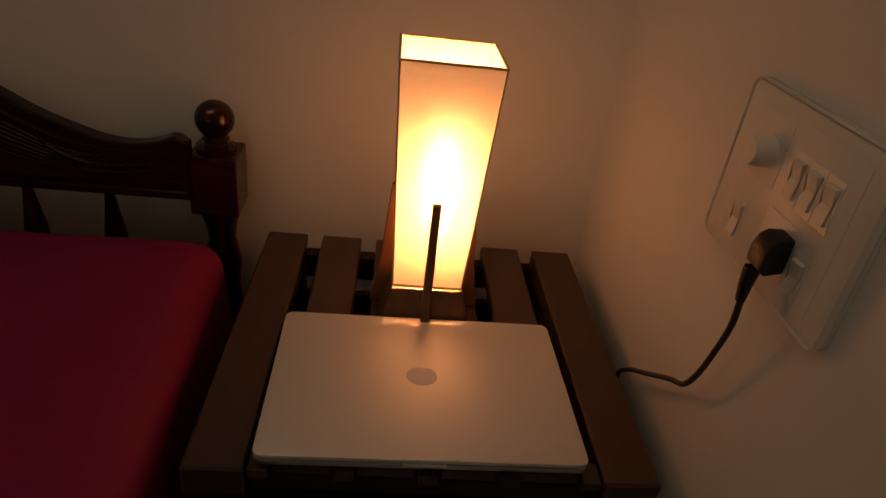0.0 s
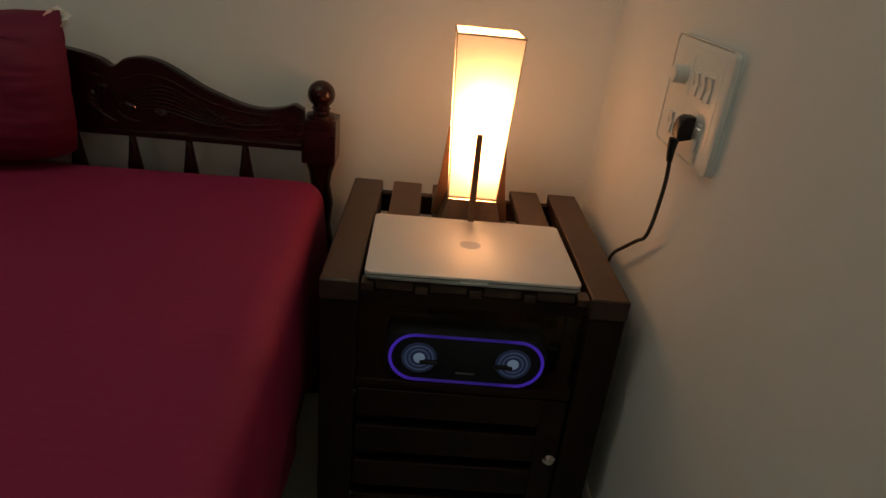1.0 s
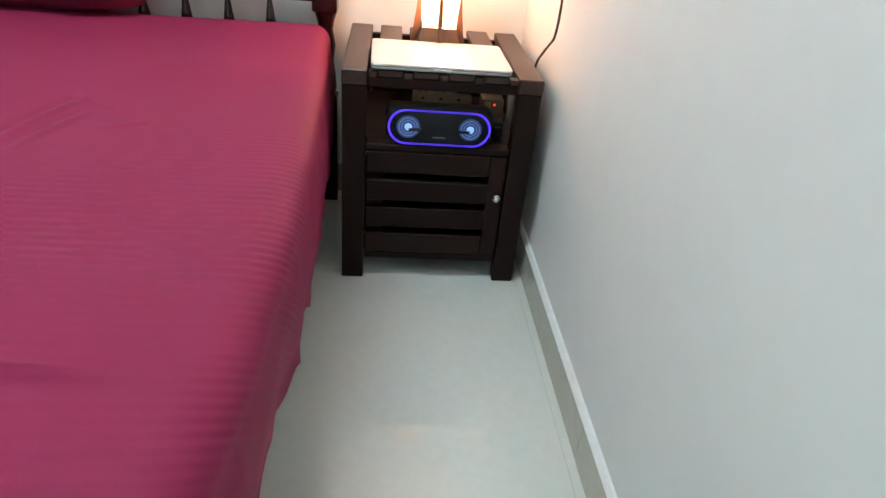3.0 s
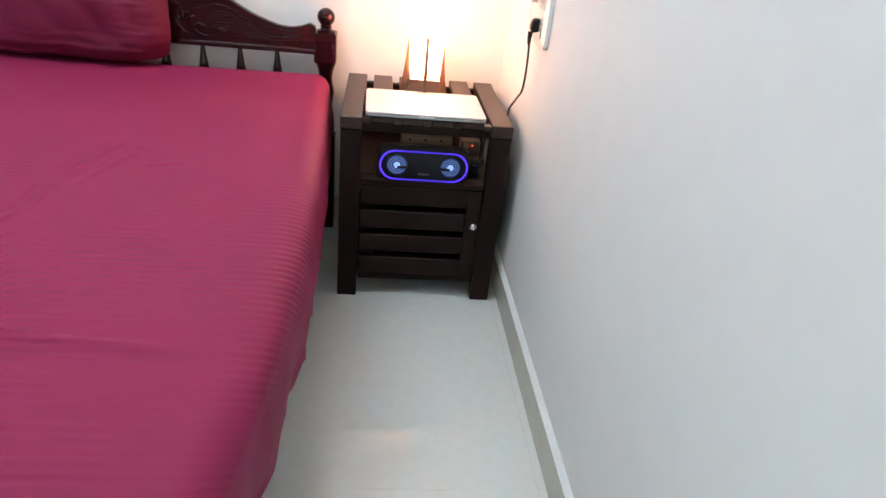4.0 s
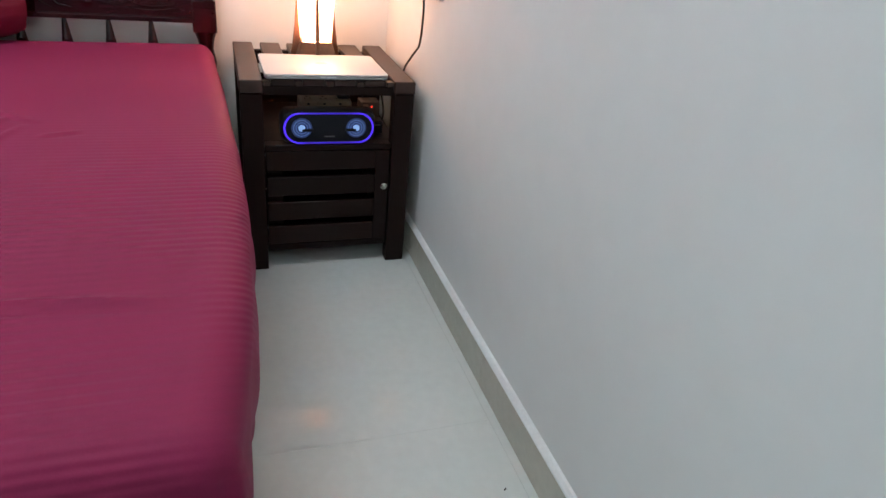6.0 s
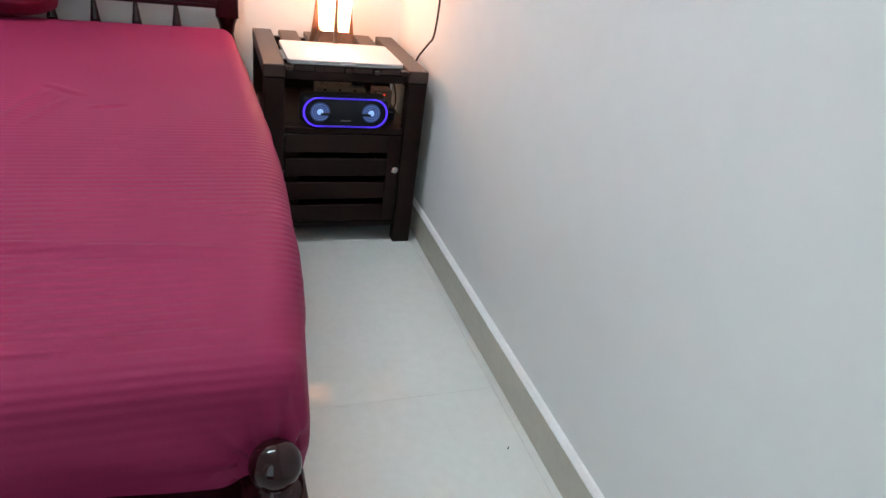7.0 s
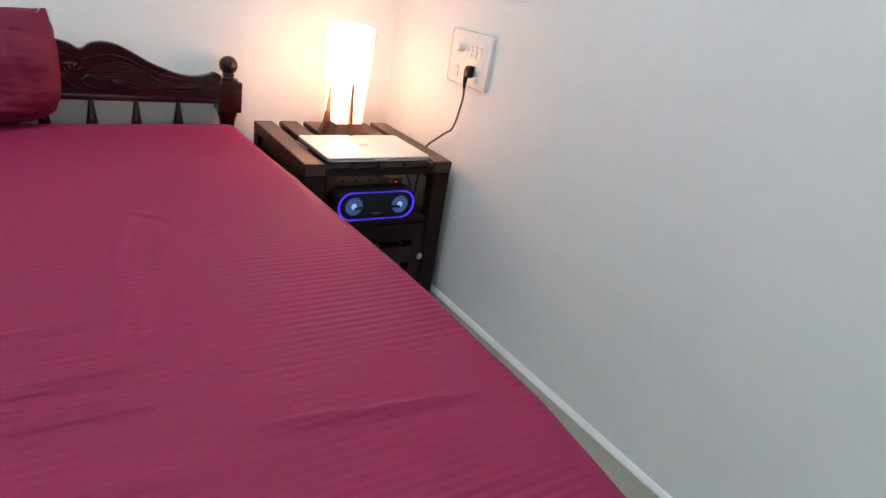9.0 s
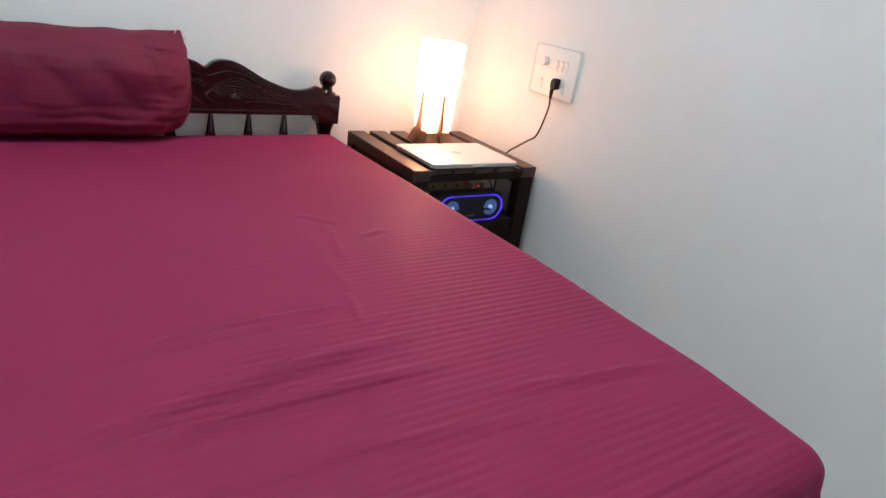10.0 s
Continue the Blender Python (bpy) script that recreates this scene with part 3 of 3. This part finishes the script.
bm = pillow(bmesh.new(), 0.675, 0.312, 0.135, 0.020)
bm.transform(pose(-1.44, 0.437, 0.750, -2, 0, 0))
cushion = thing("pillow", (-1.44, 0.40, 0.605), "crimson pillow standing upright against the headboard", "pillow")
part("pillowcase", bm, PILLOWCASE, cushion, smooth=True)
bm = pillow(bmesh.new(), 0.034, 0.036, 0.010, 0.010, 12)
bm.transform(pose(-1.130, 0.455, 0.889, 0, 30, 0))
part("pillow_corner", bm, TICKING, cushion, "white inner pillow corner peeping out", smooth=True)

# ---- nightstand ----
stand = thing("nightstand", (-0.292, 0.24, 0), "dark walnut-stained slatted wooden nightstand with an open shelf", "nightstand")
NX0, NX1, ND = -0.542, -0.043, 0.48
LEG = 0.062
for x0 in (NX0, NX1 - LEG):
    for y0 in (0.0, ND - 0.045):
        part("leg", boxed(x0 + 0.001, x0 + LEG - 0.001, y0 + 0.001, y0 + 0.045, 0, 0.564, 0.002), STAND_Z_SHADE, stand)
    inner = x0 + 0.012
    part("side_rail", boxed(inner, inner + 0.022, 0.046, ND - 0.046, 0.530, 0.564, 0.002), STAND, stand)
    for k in range(4):
        part("side_slat", boxed(inner, inner + 0.020, 0.046, ND - 0.046, 0.085 + 0.082 * k, 0.145 + 0.082 * k, 0.002), STAND, stand)
for k in range(6):
    x0 = NX0 + k * 0.0872
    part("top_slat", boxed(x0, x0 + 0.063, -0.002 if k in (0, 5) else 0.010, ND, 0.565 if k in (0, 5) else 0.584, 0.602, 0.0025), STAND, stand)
part("front_rail", boxed(NX0 + LEG + 0.001, NX1 - LEG - 0.001, 0.012, 0.036, 0.557, 0.5835, 0.002), STAND_X_SHADE, stand)
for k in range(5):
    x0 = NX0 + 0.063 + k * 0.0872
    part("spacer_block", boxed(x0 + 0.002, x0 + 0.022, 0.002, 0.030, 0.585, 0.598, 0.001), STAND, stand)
part("back_rail", boxed(NX0 + LEG + 0.001, NX1 - LEG - 0.001, ND - 0.034, ND - 0.012, 0.540, 0.5835, 0.002), STAND_X_SHADE, stand)
part("shelf", boxed(NX0 + 0.034, NX1 - 0.034, 0.046, ND - 0.046, 0.396, 0.412, 0.001), STAND_X_SHADE, stand)
part("shelf_front", boxed(NX0 + LEG + 0.001, NX1 - LEG - 0.001, 0.004, 0.0455, 0.394, 0.412, 0.002), STAND_X_SHADE, stand)
part("back_panel", boxed(NX0 + LEG + 0.001, NX1 - LEG - 0.001, ND - 0.026, ND - 0.014, 0.08, 0.505, 0.001), STAND_X_SHADE, stand)
part("bottom_board", boxed(NX0 + 0.034, NX1 - 0.034, 0.046, ND - 0.046, 0.066, 0.082, 0.001), STAND_X_SHADE, stand)
part("bottom_rail", boxed(NX0 + LEG + 0.001, NX1 - LEG - 0.001, 0.016, 0.040, 0.058, 0.080, 0.002), STAND_X_SHADE, stand)
door = part("door", boxed(NX0 + LEG + 0.004, NX0 + LEG + 0.05, 0.022, 0.036, 0.086, 0.390, 0.001), STAND_Z_SHADE, stand)
part("door_stile", boxed(NX1 - LEG - 0.046, NX1 - LEG - 0.003, 0.0045, 0.036, 0.086, 0.390, 0.001), STAND_Z_SHADE, door)
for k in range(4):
    part("door_slat", boxed(NX0 + LEG + 0.003, NX1 - LEG - 0.0465, 0.004, 0.021, 0.087 + 0.0815 * k, 0.1465 + 0.0815 * k, 0.002), STAND_X_SHADE, door)
knob_at = Matrix.Translation((-0.128, 0.004, 0.281)) @ pose(0, 0, 0, 90)
part("knob", lathe([(0.004, 0), (0.004, 0.012), (0.009, 0.015), (0.0115, 0.020), (0.0115, 0.025), (0.008, 0.029), (0.001, 0.030)], 20, knob_at), CHROME, door, "satin chrome knob", smooth=True)
for z in (0.150, 0.385):
    part("hinge", boxed(NX0 + LEG - 0.001, NX0 + LEG + 0.003, 0.000, 0.003, z - 0.004, z + 0.004, 0.0005), BADGE, door, "small grey hinge")

# ---- laptop ----
laptop = thing("laptop", (-0.299, 0.127, 0.602), "closed silver aluminium laptop on the nightstand", "laptop")
lay = Matrix.Translation((-0.2995, 0.126, 0)) @ pose(0, 0, 0, 0, 0, 0.8)


def slab(w, d, r, z0, z1, bevel):
    bm = prism(rounded(w, d, r), z0, z1, bevel)
    bm.transform(lay @ Matrix(((1, 0, 0, 0), (0, 0, 1, 0), (0, 1, 0, 0), (0, 0, 0, 1))))
    bmesh.ops.recalc_face_normals(bm, faces=bm.faces)
    return bm


lid = part("lid", slab(0.349, 0.241, 0.011, 0.6132, 0.6185, 0.0014), ALU, laptop, smooth=True)
part("base", slab(0.349, 0.241, 0.011, 0.6045, 0.6120, 0.0022), ALU_DARK, laptop, smooth=True)
part("lid_gasket", slab(0.343, 0.235, 0.009, 0.6118, 0.6134, 0.0), RUBBER, laptop)
bm = boxed(-0.023, 0.023, -0.1212, -0.1150, 0.6085, 0.6122, 0.0008)
bm.transform(lay)
part("finger_notch", bm, ALU, laptop, "bright finger notch")
bm = boxed(-0.13, 0.13, 0.108, 0.119, 0.606, 0.6125, 0.002)
bm.transform(lay)
part("hinge", bm, RUBBER, laptop)
for sx in (-0.14, 0.14):
    for sy in (-0.09, 0.09):
        bm = lathe([(0.007, 0.602), (0.008, 0.6045)], 12, lay @ Matrix.Translation((sx, sy, 0)))
        part("rubber_foot", bm, RUBBER, laptop)
blob = []
for k in range(40):
    a = 2 * math.pi * k / 40
    rr = 0.0175 * (1 + 0.06 * math.cos(2 * a) - 0.10 * max(0, math.cos(a - math.pi / 2)) ** 12)
    blob.append((rr * math.cos(a), rr * math.sin(a) * 0.98))
bm = prism(blob, 0.6184, 0.61865)
bm.transform(lay @ Matrix(((1, 0, 0, 0), (0, 0, 1, 0.006), (0, 1, 0, 0), (0, 0, 0, 1))))
bmesh.ops.recalc_face_normals(bm, faces=bm.faces)
part("emblem", bm, LOGO, lid, "mirror-polished round emblem")

# ---- table lamp ----
LX, LY = -0.294, 0.312
lamp = thing("table_lamp", (LX, LY, 0.602), "lit table lamp, tall linen shade, finned wooden base", "table lamp")


def frustum(b, t, z0, z1, cap=True):
    bm = bmesh.new()
    lo = [bm.verts.new((LX + sx * b, LY + sy * b, z0)) for sx, sy in ((-1, -1), (1, -1), (1, 1), (-1, 1))]
    hi = [bm.verts.new((LX + sx * t, LY + sy * t, z1)) for sx, sy in ((-1, -1), (1, -1), (1, 1), (-1, 1))]
    for k in range(4):
        bm.faces.new((lo[k], lo[(k + 1) % 4], hi[(k + 1) % 4], hi[k]))
    if cap:
        bm.faces.new(lo[::-1])
        bm.faces.new(hi)
    return bm


bm = frustum(0.062, 0.047, 0.602, 0.652)
bmesh.ops.bevel(bm, geom=list(bm.edges), offset=0.002, segments=2, affect="EDGES", profile=0.5)
part("wooden_base", bm, LAMP_WOOD, lamp)
S0, S1, Z0, Z1 = 0.046, 0.0595, 0.656, 0.957
bm = frustum(S0, S1, Z0, Z1, cap=False)
bmesh.ops.subdivide_edges(bm, edges=[e for e in bm.edges if abs(e.verts[0].co.z - e.verts[1].co.z) < 1e-4], cuts=4, use_grid_fill=True)
shade = part("shade", bm, LINEN, lamp, "pale slubby linen shade, glowing")
for s, z in ((S0, Z0), (S1, Z1)):
    ring = [Vector((LX + sx * s, LY + sy * s, z)) for sx, sy in ((-1, -1), (1, -1), (1, 1), (-1, 1))]
    bm = bmesh.new()
    for k in range(4):
        tube([ring[k], ring[(k + 1) % 4]], 0.0018, 6, bm)
    part("piping", bm, TRIM, shade)
for sx, sy in ((-1, -1), (1, -1), (1, 1), (-1, 1)):
    part("corner_seam", tube([Vector((LX + sx * S0, LY + sy * S0, Z0)), Vector((LX + sx * S1, LY + sy * S1, Z1))], 0.0011, 6), TRIM, shade)
for k in range(4):
    tip_s = S0 + (S1 - S0) * (0.785 - Z0) / (Z1 - Z0)
    prof = [(0.040, 0.602), (0.076, 0.602), (0.0755, 0.612), (0.070, 0.640), (0.0635, 0.690), (0.0595, 0.740),
            (tip_s + 0.0045, 0.782), (tip_s + 0.0012, 0.784), (S0 + 0.0012, Z0 - 0.001), (0.040, 0.650)]
    m = Matrix.Translation((LX, LY, 0)) @ pose(0, 0, 0, 0, 0, 90 * k)
    part("fin", prism(prof, -0.0055, 0.0055, 0.0008, m), LAMP_WOOD, lamp)
socket_at = Matrix.Translation((LX + 0.008, LY + 0.014, 0))  # the holder sits a little off the middle
part("bulb_holder", lathe([(0.016, 0.653), (0.016, 0.700), (0.013, 0.705)], 16, socket_at), BLACK_PLASTIC, lamp, smooth=True)
long_bulb = [(0.011, 0.704), (0.015, 0.725), (0.0195, 0.750), (0.0235, 0.780), (0.022, 0.810), (0.018, 0.835), (0.012, 0.850), (0.001, 0.856)]
part("bulb", lathe(long_bulb, 24, socket_at), BULB, lamp, "long glowing frosted bulb", smooth=True)
part("lamp_cord", tube(smooth_path([(LX + 0.01, LY + 0.058, 0.607), (LX + 0.03, LY + 0.10, 0.606), (LX + 0.05, LY + 0.15, 0.606), (LX + 0.055, LY + 0.178, 0.58), (LX + 0.06, LY + 0.185, 0.45)], 6), 0.0028, 8), CABLE, lamp, smooth=True)

# ---- speaker on the shelf ----
SX, SZ, SW, SH = -0.294, 0.4620, 0.278, 0.097
speaker = thing("bluetooth_speaker", (SX, 0.05, 0.412), "black portable speaker with a glowing violet light ring", "speaker")
up = lambda y: Matrix.Translation((SX, y, SZ))
part("body", prism(rounded(SW, SH, 0.026), 0.006, 0.080, 0.018, up(0)), BLACK_PLASTIC, speaker, smooth=True)
part("grille", prism(rounded(0.250, 0.082, 0.040, 10), 0.0035, 0.010, 0.002, up(0)), GRILLE, speaker, "fine black metal grille", smooth=True)
ring_path = [Vector((SX + x, 0.0045, SZ + z)) for x, z in rounded(0.2585, 0.0885, 0.0440, 14)]
part("light_ring", tube(ring_path + ring_path[:1], 0.0026, 8), RING, speaker, "glowing violet light ring", smooth=True)
turn = pose(0, 0, 0, 90)
for x in (-0.080, 0.079):
    at = Matrix.Translation((SX + x, 0.0036, SZ + 0.001))
    cone = part("woofer", lathe([(0.030, 0.0), (0.0295, 0.0010), (0.027, 0.0014), (0.0255, 0.0006)], 32, at @ turn), CONE, speaker, "dimly lit round woofer", smooth=True)
    for r in (0.0235, 0.0165):
        loop = [at @ Vector((r * math.cos(a), -0.0012, r * math.sin(a))) for a in [2 * math.pi * k / 36 for k in range(37)]]
        part("woofer_ring", tube(loop, 0.0011, 6), HALO, cone)
    part("dome", lathe([(0.0100, 0), (0.0095, 0.002), (0.0065, 0.0042), (0.001, 0.0052)], 24, at @ turn), DOME, cone, "bright lit dome", smooth=True)
    bx = -0.5 if x > 0 else 0.5
    bm = boxed(SX + x + bx * 0.034 - 0.016, SX + x + bx * 0.034 + 0.016, -0.0042, 0.0030, SZ - 0.0075, SZ - 0.0005, 0.001)
    part("woofer_bridge", bm, BLACK_PLASTIC, cone)
part("maker_badge", boxed(SX - 0.016, SX + 0.016, 0.0018, 0.0036, 0.4355, 0.4395, 0.0006), BADGE, speaker, "small grey badge bar")
for x in (-0.09, 0.09):
    part("rubber_foot", boxed(SX + x - 0.03, SX + x + 0.03, 0.03, 0.065, 0.412, 0.4145, 0.0008), RUBBER, speaker)

# ---- power strip, adapter and its leads on the shelf ----
strip = thing("extension_board", (-0.26, 0.24, 0.412), "beige wooden extension board behind the speaker", "power strip")
part("body", boxed(-0.357, -0.193, 0.195, 0.265, 0.412, 0.486, 0.003, seg=2), BOARD, strip)
for x in (-0.330, -0.280, -0.230):
    sock = part("socket", boxed(x - 0.016, x + 0.016, 0.205, 0.252, 0.4855, 0.4875, 0.0008), BOARD, strip)
    for dx, dy in ((0, 0.014), (-0.008, -0.006), (0.008, -0.006)):
        part("socket_hole", lathe([(0.0034, 0.4870), (0.0034, 0.4879)], 10, Matrix.Translation((x + dx, 0.228 + dy, 0))), DARK, sock)
    part("socket_face_hole", boxed(x - 0.004, x + 0.004, 0.1942, 0.1952, 0.474, 0.480), DARK, sock)
box_switch = thing("switch_box", (-0.132, 0.225, 0.412), "small brown switch box with a red indicator lamp", "switch box")
part("body", boxed(-0.163, -0.100, 0.197, 0.255, 0.412, 0.482, 0.003, seg=2), BROWN_BOX, box_switch)
part("switch", boxed(-0.156, -0.138, 0.1955, 0.1975, 0.458, 0.476, 0.0006), BOARD, box_switch)
part("indicator", lathe([(0.0030, 0.0), (0.0027, 0.002), (0.001, 0.003)], 14, Matrix.Translation((-0.127, 0.1968, 0.468)) @ pose(0, 0, 0, 90)), LED, box_switch, "red indicator lamp")
adapter = thing("power_adapter", (-0.122, 0.13, 0.412), "small black power adapter beside the speaker", "power adapter")
part("body", boxed(-0.146, -0.112, 0.095, 0.150, 0.412, 0.452, 0.005, seg=2), BLACK_PLASTIC, adapter)
part("label_plate", boxed(-0.138, -0.120, 0.0942, 0.0952, 0.438, 0.443), BADGE, adapter)
part("lead", tube(smooth_path([(-0.112, 0.12, 0.44), (-0.102, 0.14, 0.47), (-0.098, 0.20, 0.51), (-0.10, 0.30, 0.53), (-0.095, 0.42, 0.54)], 8), 0.0028, 8), CABLE, adapter, smooth=True)
plugs = thing("plug_top", (-0.216, 0.23, 0.4877), "black plug and leads in the extension board", "plug")
part("body", boxed(-0.236, -0.196, 0.212, 0.250, 0.4877, 0.522, 0.005, seg=2), BLACK_PLASTIC, plugs)
part("lead", tube(smooth_path([(-0.216, 0.23, 0.520), (-0.225, 0.21, 0.533), (-0.25, 0.19, 0.528), (-0.275, 0.21, 0.508), (-0.29, 0.30, 0.49), (-0.28, 0.42, 0.50)], 8), 0.0026, 8), CABLE, plugs, smooth=True)

# ---- switch plate on the east wall ----
plate = thing("switch_plate", (0, 0.034, 0.92), "white switch plate with a fan regulator, switches and a socket", "switch plate")


def on_wall(bm):
    """Turns a shape drawn in x and z, with depth along -y, onto the east wall."""
    bm.transform(Matrix(((0, 1, 0, 0), (-1, 0, 0, 0), (0, 0, 1, 0), (0, 0, 0, 1))))
    bmesh.ops.recalc_face_normals(bm, faces=bm.faces)
    return bm


def panel(y0, y1, z0, z1, d0, d1, r=0.003, bevel=0.0012):
    bm = prism(rounded(abs(y1 - y0), z1 - z0, r, 4), -d1, -d0, bevel, Matrix.Translation((-(y0 + y1) / 2, 0, (z0 + z1) / 2)))
    return on_wall(bm)


frame_part = part("outer_frame", panel(-0.064, 0.154, 0.836, 1.003, 0.0, 0.0045, 0.011, 0.001), FRAME_PLASTIC, plate, "pale translucent plate edge", smooth=True)
part("cover", panel(-0.0635, 0.1535, 0.8365, 1.0025, 0.0045, 0.0130, 0.011, 0.0080), PLASTIC, plate, smooth=True)
part("module_bed", panel(-0.041, 0.126, 0.853, 0.988, 0.0125, 0.0135, 0.003, 0.0006), PLASTIC, plate, smooth=True)
reg = part("regulator", panel(0.062, 0.112, 0.922, 0.982, 0.0130, 0.0141, 0.002, 0.0004), PLASTIC, plate)
part("regulator_knob", lathe([(0.0145, 0), (0.0140, 0.016), (0.012, 0.0195), (0.001, 0.020)], 28,
                             Matrix.Translation((-0.0140, 0.086, 0.950)) @ pose(0, 0, 0, 0, -90)), PLASTIC, reg, "round fan regulator knob", smooth=True)


def rocker(y, z, marked=False):
    base = part("switch", panel(y - 0.0112, y + 0.0112, z - 0.0225, z + 0.0225, 0.0130, 0.0140, 0.0015, 0.0004), PLASTIC, plate)
    bm = prism([(-0.0138, z - 0.0165), (-0.0172, z - 0.0160), (-0.0150, z), (-0.0185, z + 0.0155), (-0.0138, z + 0.0165)], y - 0.0075, y + 0.0075, 0.0006)
    part("rocker", bm, PLASTIC, base)
    if marked:
        part("marker", panel(y + 0.0085, y + 0.0105, z - 0.0165, z - 0.0125, 0.0139, 0.0144, 0.0006, 0.0), RED_MARK, base, "red on marker")


for y, mark in ((0.036, True), (0.012, False), (-0.012, False)):
    rocker(y, 0.945, mark)
rocker(0.098, 0.875, True)
rocker(-0.012, 0.876)
part("socket", panel(0.002, 0.056, 0.858, 0.912, 0.0130, 0.0142, 0.004, 0.0005), PLASTIC, plate)

plug = thing("power_plug", (-0.03, 0.024, 0.885), "black three-pin plug with its lead in the wall socket", "plug")
bm = prism([(-0.0160, 0.872), (-0.0160, 0.904), (-0.028, 0.904), (-0.035, 0.899), (-0.039, 0.887), (-0.038, 0.873), (-0.032, 0.868)], -0.001, 0.025, 0.003)
part("body", bm, BLACK_PLASTIC, plug, smooth=True)
part("strain_relief", tube([Vector((-0.036, 0.012, 0.870)), Vector((-0.037, 0.011, 0.852)), Vector((-0.036, 0.011, 0.836))], lambda s: 0.0075 - 0.003 * s, 10), BLACK_PLASTIC, plug, smooth=True)
lead = [(-0.036, 0.011, 0.845), (-0.032, 0.014, 0.806), (-0.028, 0.028, 0.762), (-0.025, 0.044, 0.720), (-0.024, 0.062, 0.690),
        (-0.024, 0.090, 0.672), (-0.026, 0.140, 0.636), (-0.027, 0.185, 0.602), (-0.024, 0.215, 0.560), (-0.022, 0.23, 0.45), (-0.024, 0.24, 0.30), (-0.024, 0.25, 0.10), (-0.026, 0.28, 0.004)]
part("lead", tube(smooth_path(lead, 8), 0.0032, 10), CABLE, plug, smooth=True)

# a crumb on the floor
bm = bmesh.new()
bmesh.ops.create_icosphere(bm, subdivisions=1, radius=0.004)
bm.transform(Matrix.Translation((-0.073, -0.982, 0.0012)) @ pose(0, 0, 0, 0, 0, 40) @ Matrix.Diagonal((1.3, 0.5, 0.35, 1)))
tagged(part("crumb", bm, CRUMB), "tiny dark crumb lying on the floor tiles", "crumb")

# ---- tiles of the floor and of the baseboard ----
T = 0.80
for i in range(5):
    for j in range(6):
        x1, y1 = -0.0315 - i * T, 0.02 - j * T + T
        x0, y0 = x1 - T, y1 - T
        x0, y0, y1 = max(x0, X_WEST), max(y0, Y_SOUTH), min(y1, Y_NORTH)
        if x1 - x0 > 0.01 and y1 - y0 > 0.01:
            part("floor_tile", boxed(x0 + 0.0003, x1 - 0.0003, y0 + 0.0003, y1 - 0.0003, -0.0009, 0.0), TILE, floor)
part("floor_tile", boxed(-0.0307, -0.0005, Y_SOUTH, Y_NORTH, -0.0009, 0.0), TILE, floor)
y = Y_NORTH - 0.013
while y > Y_SOUTH:
    y0 = max(y - 0.6, Y_SOUTH)
    part("skirting_tile", boxed(-0.0115, -0.0005, y0 + 0.001, y - 0.001, 0.0005, 0.100, 0.001), SKIRTING, skirting)
    y -= 0.6
part("cement_bead", prism([(-0.0005, 0.1005), (-0.0125, 0.1005), (-0.0122, 0.106), (-0.006, 0.115), (-0.0005, 0.118)], Y_SOUTH, Y_NORTH), BEAD, skirting, "white cement bead")
x = -0.013
while x > X_WEST:
    x0 = max(x - 0.6, X_WEST)
    part("skirting_tile", boxed(x0 + 0.001, x - 0.001, Y_NORTH - 0.0115, Y_NORTH - 0.0005, 0.0005, 0.100, 0.001), SKIRTING, skirting)
    x -= 0.6
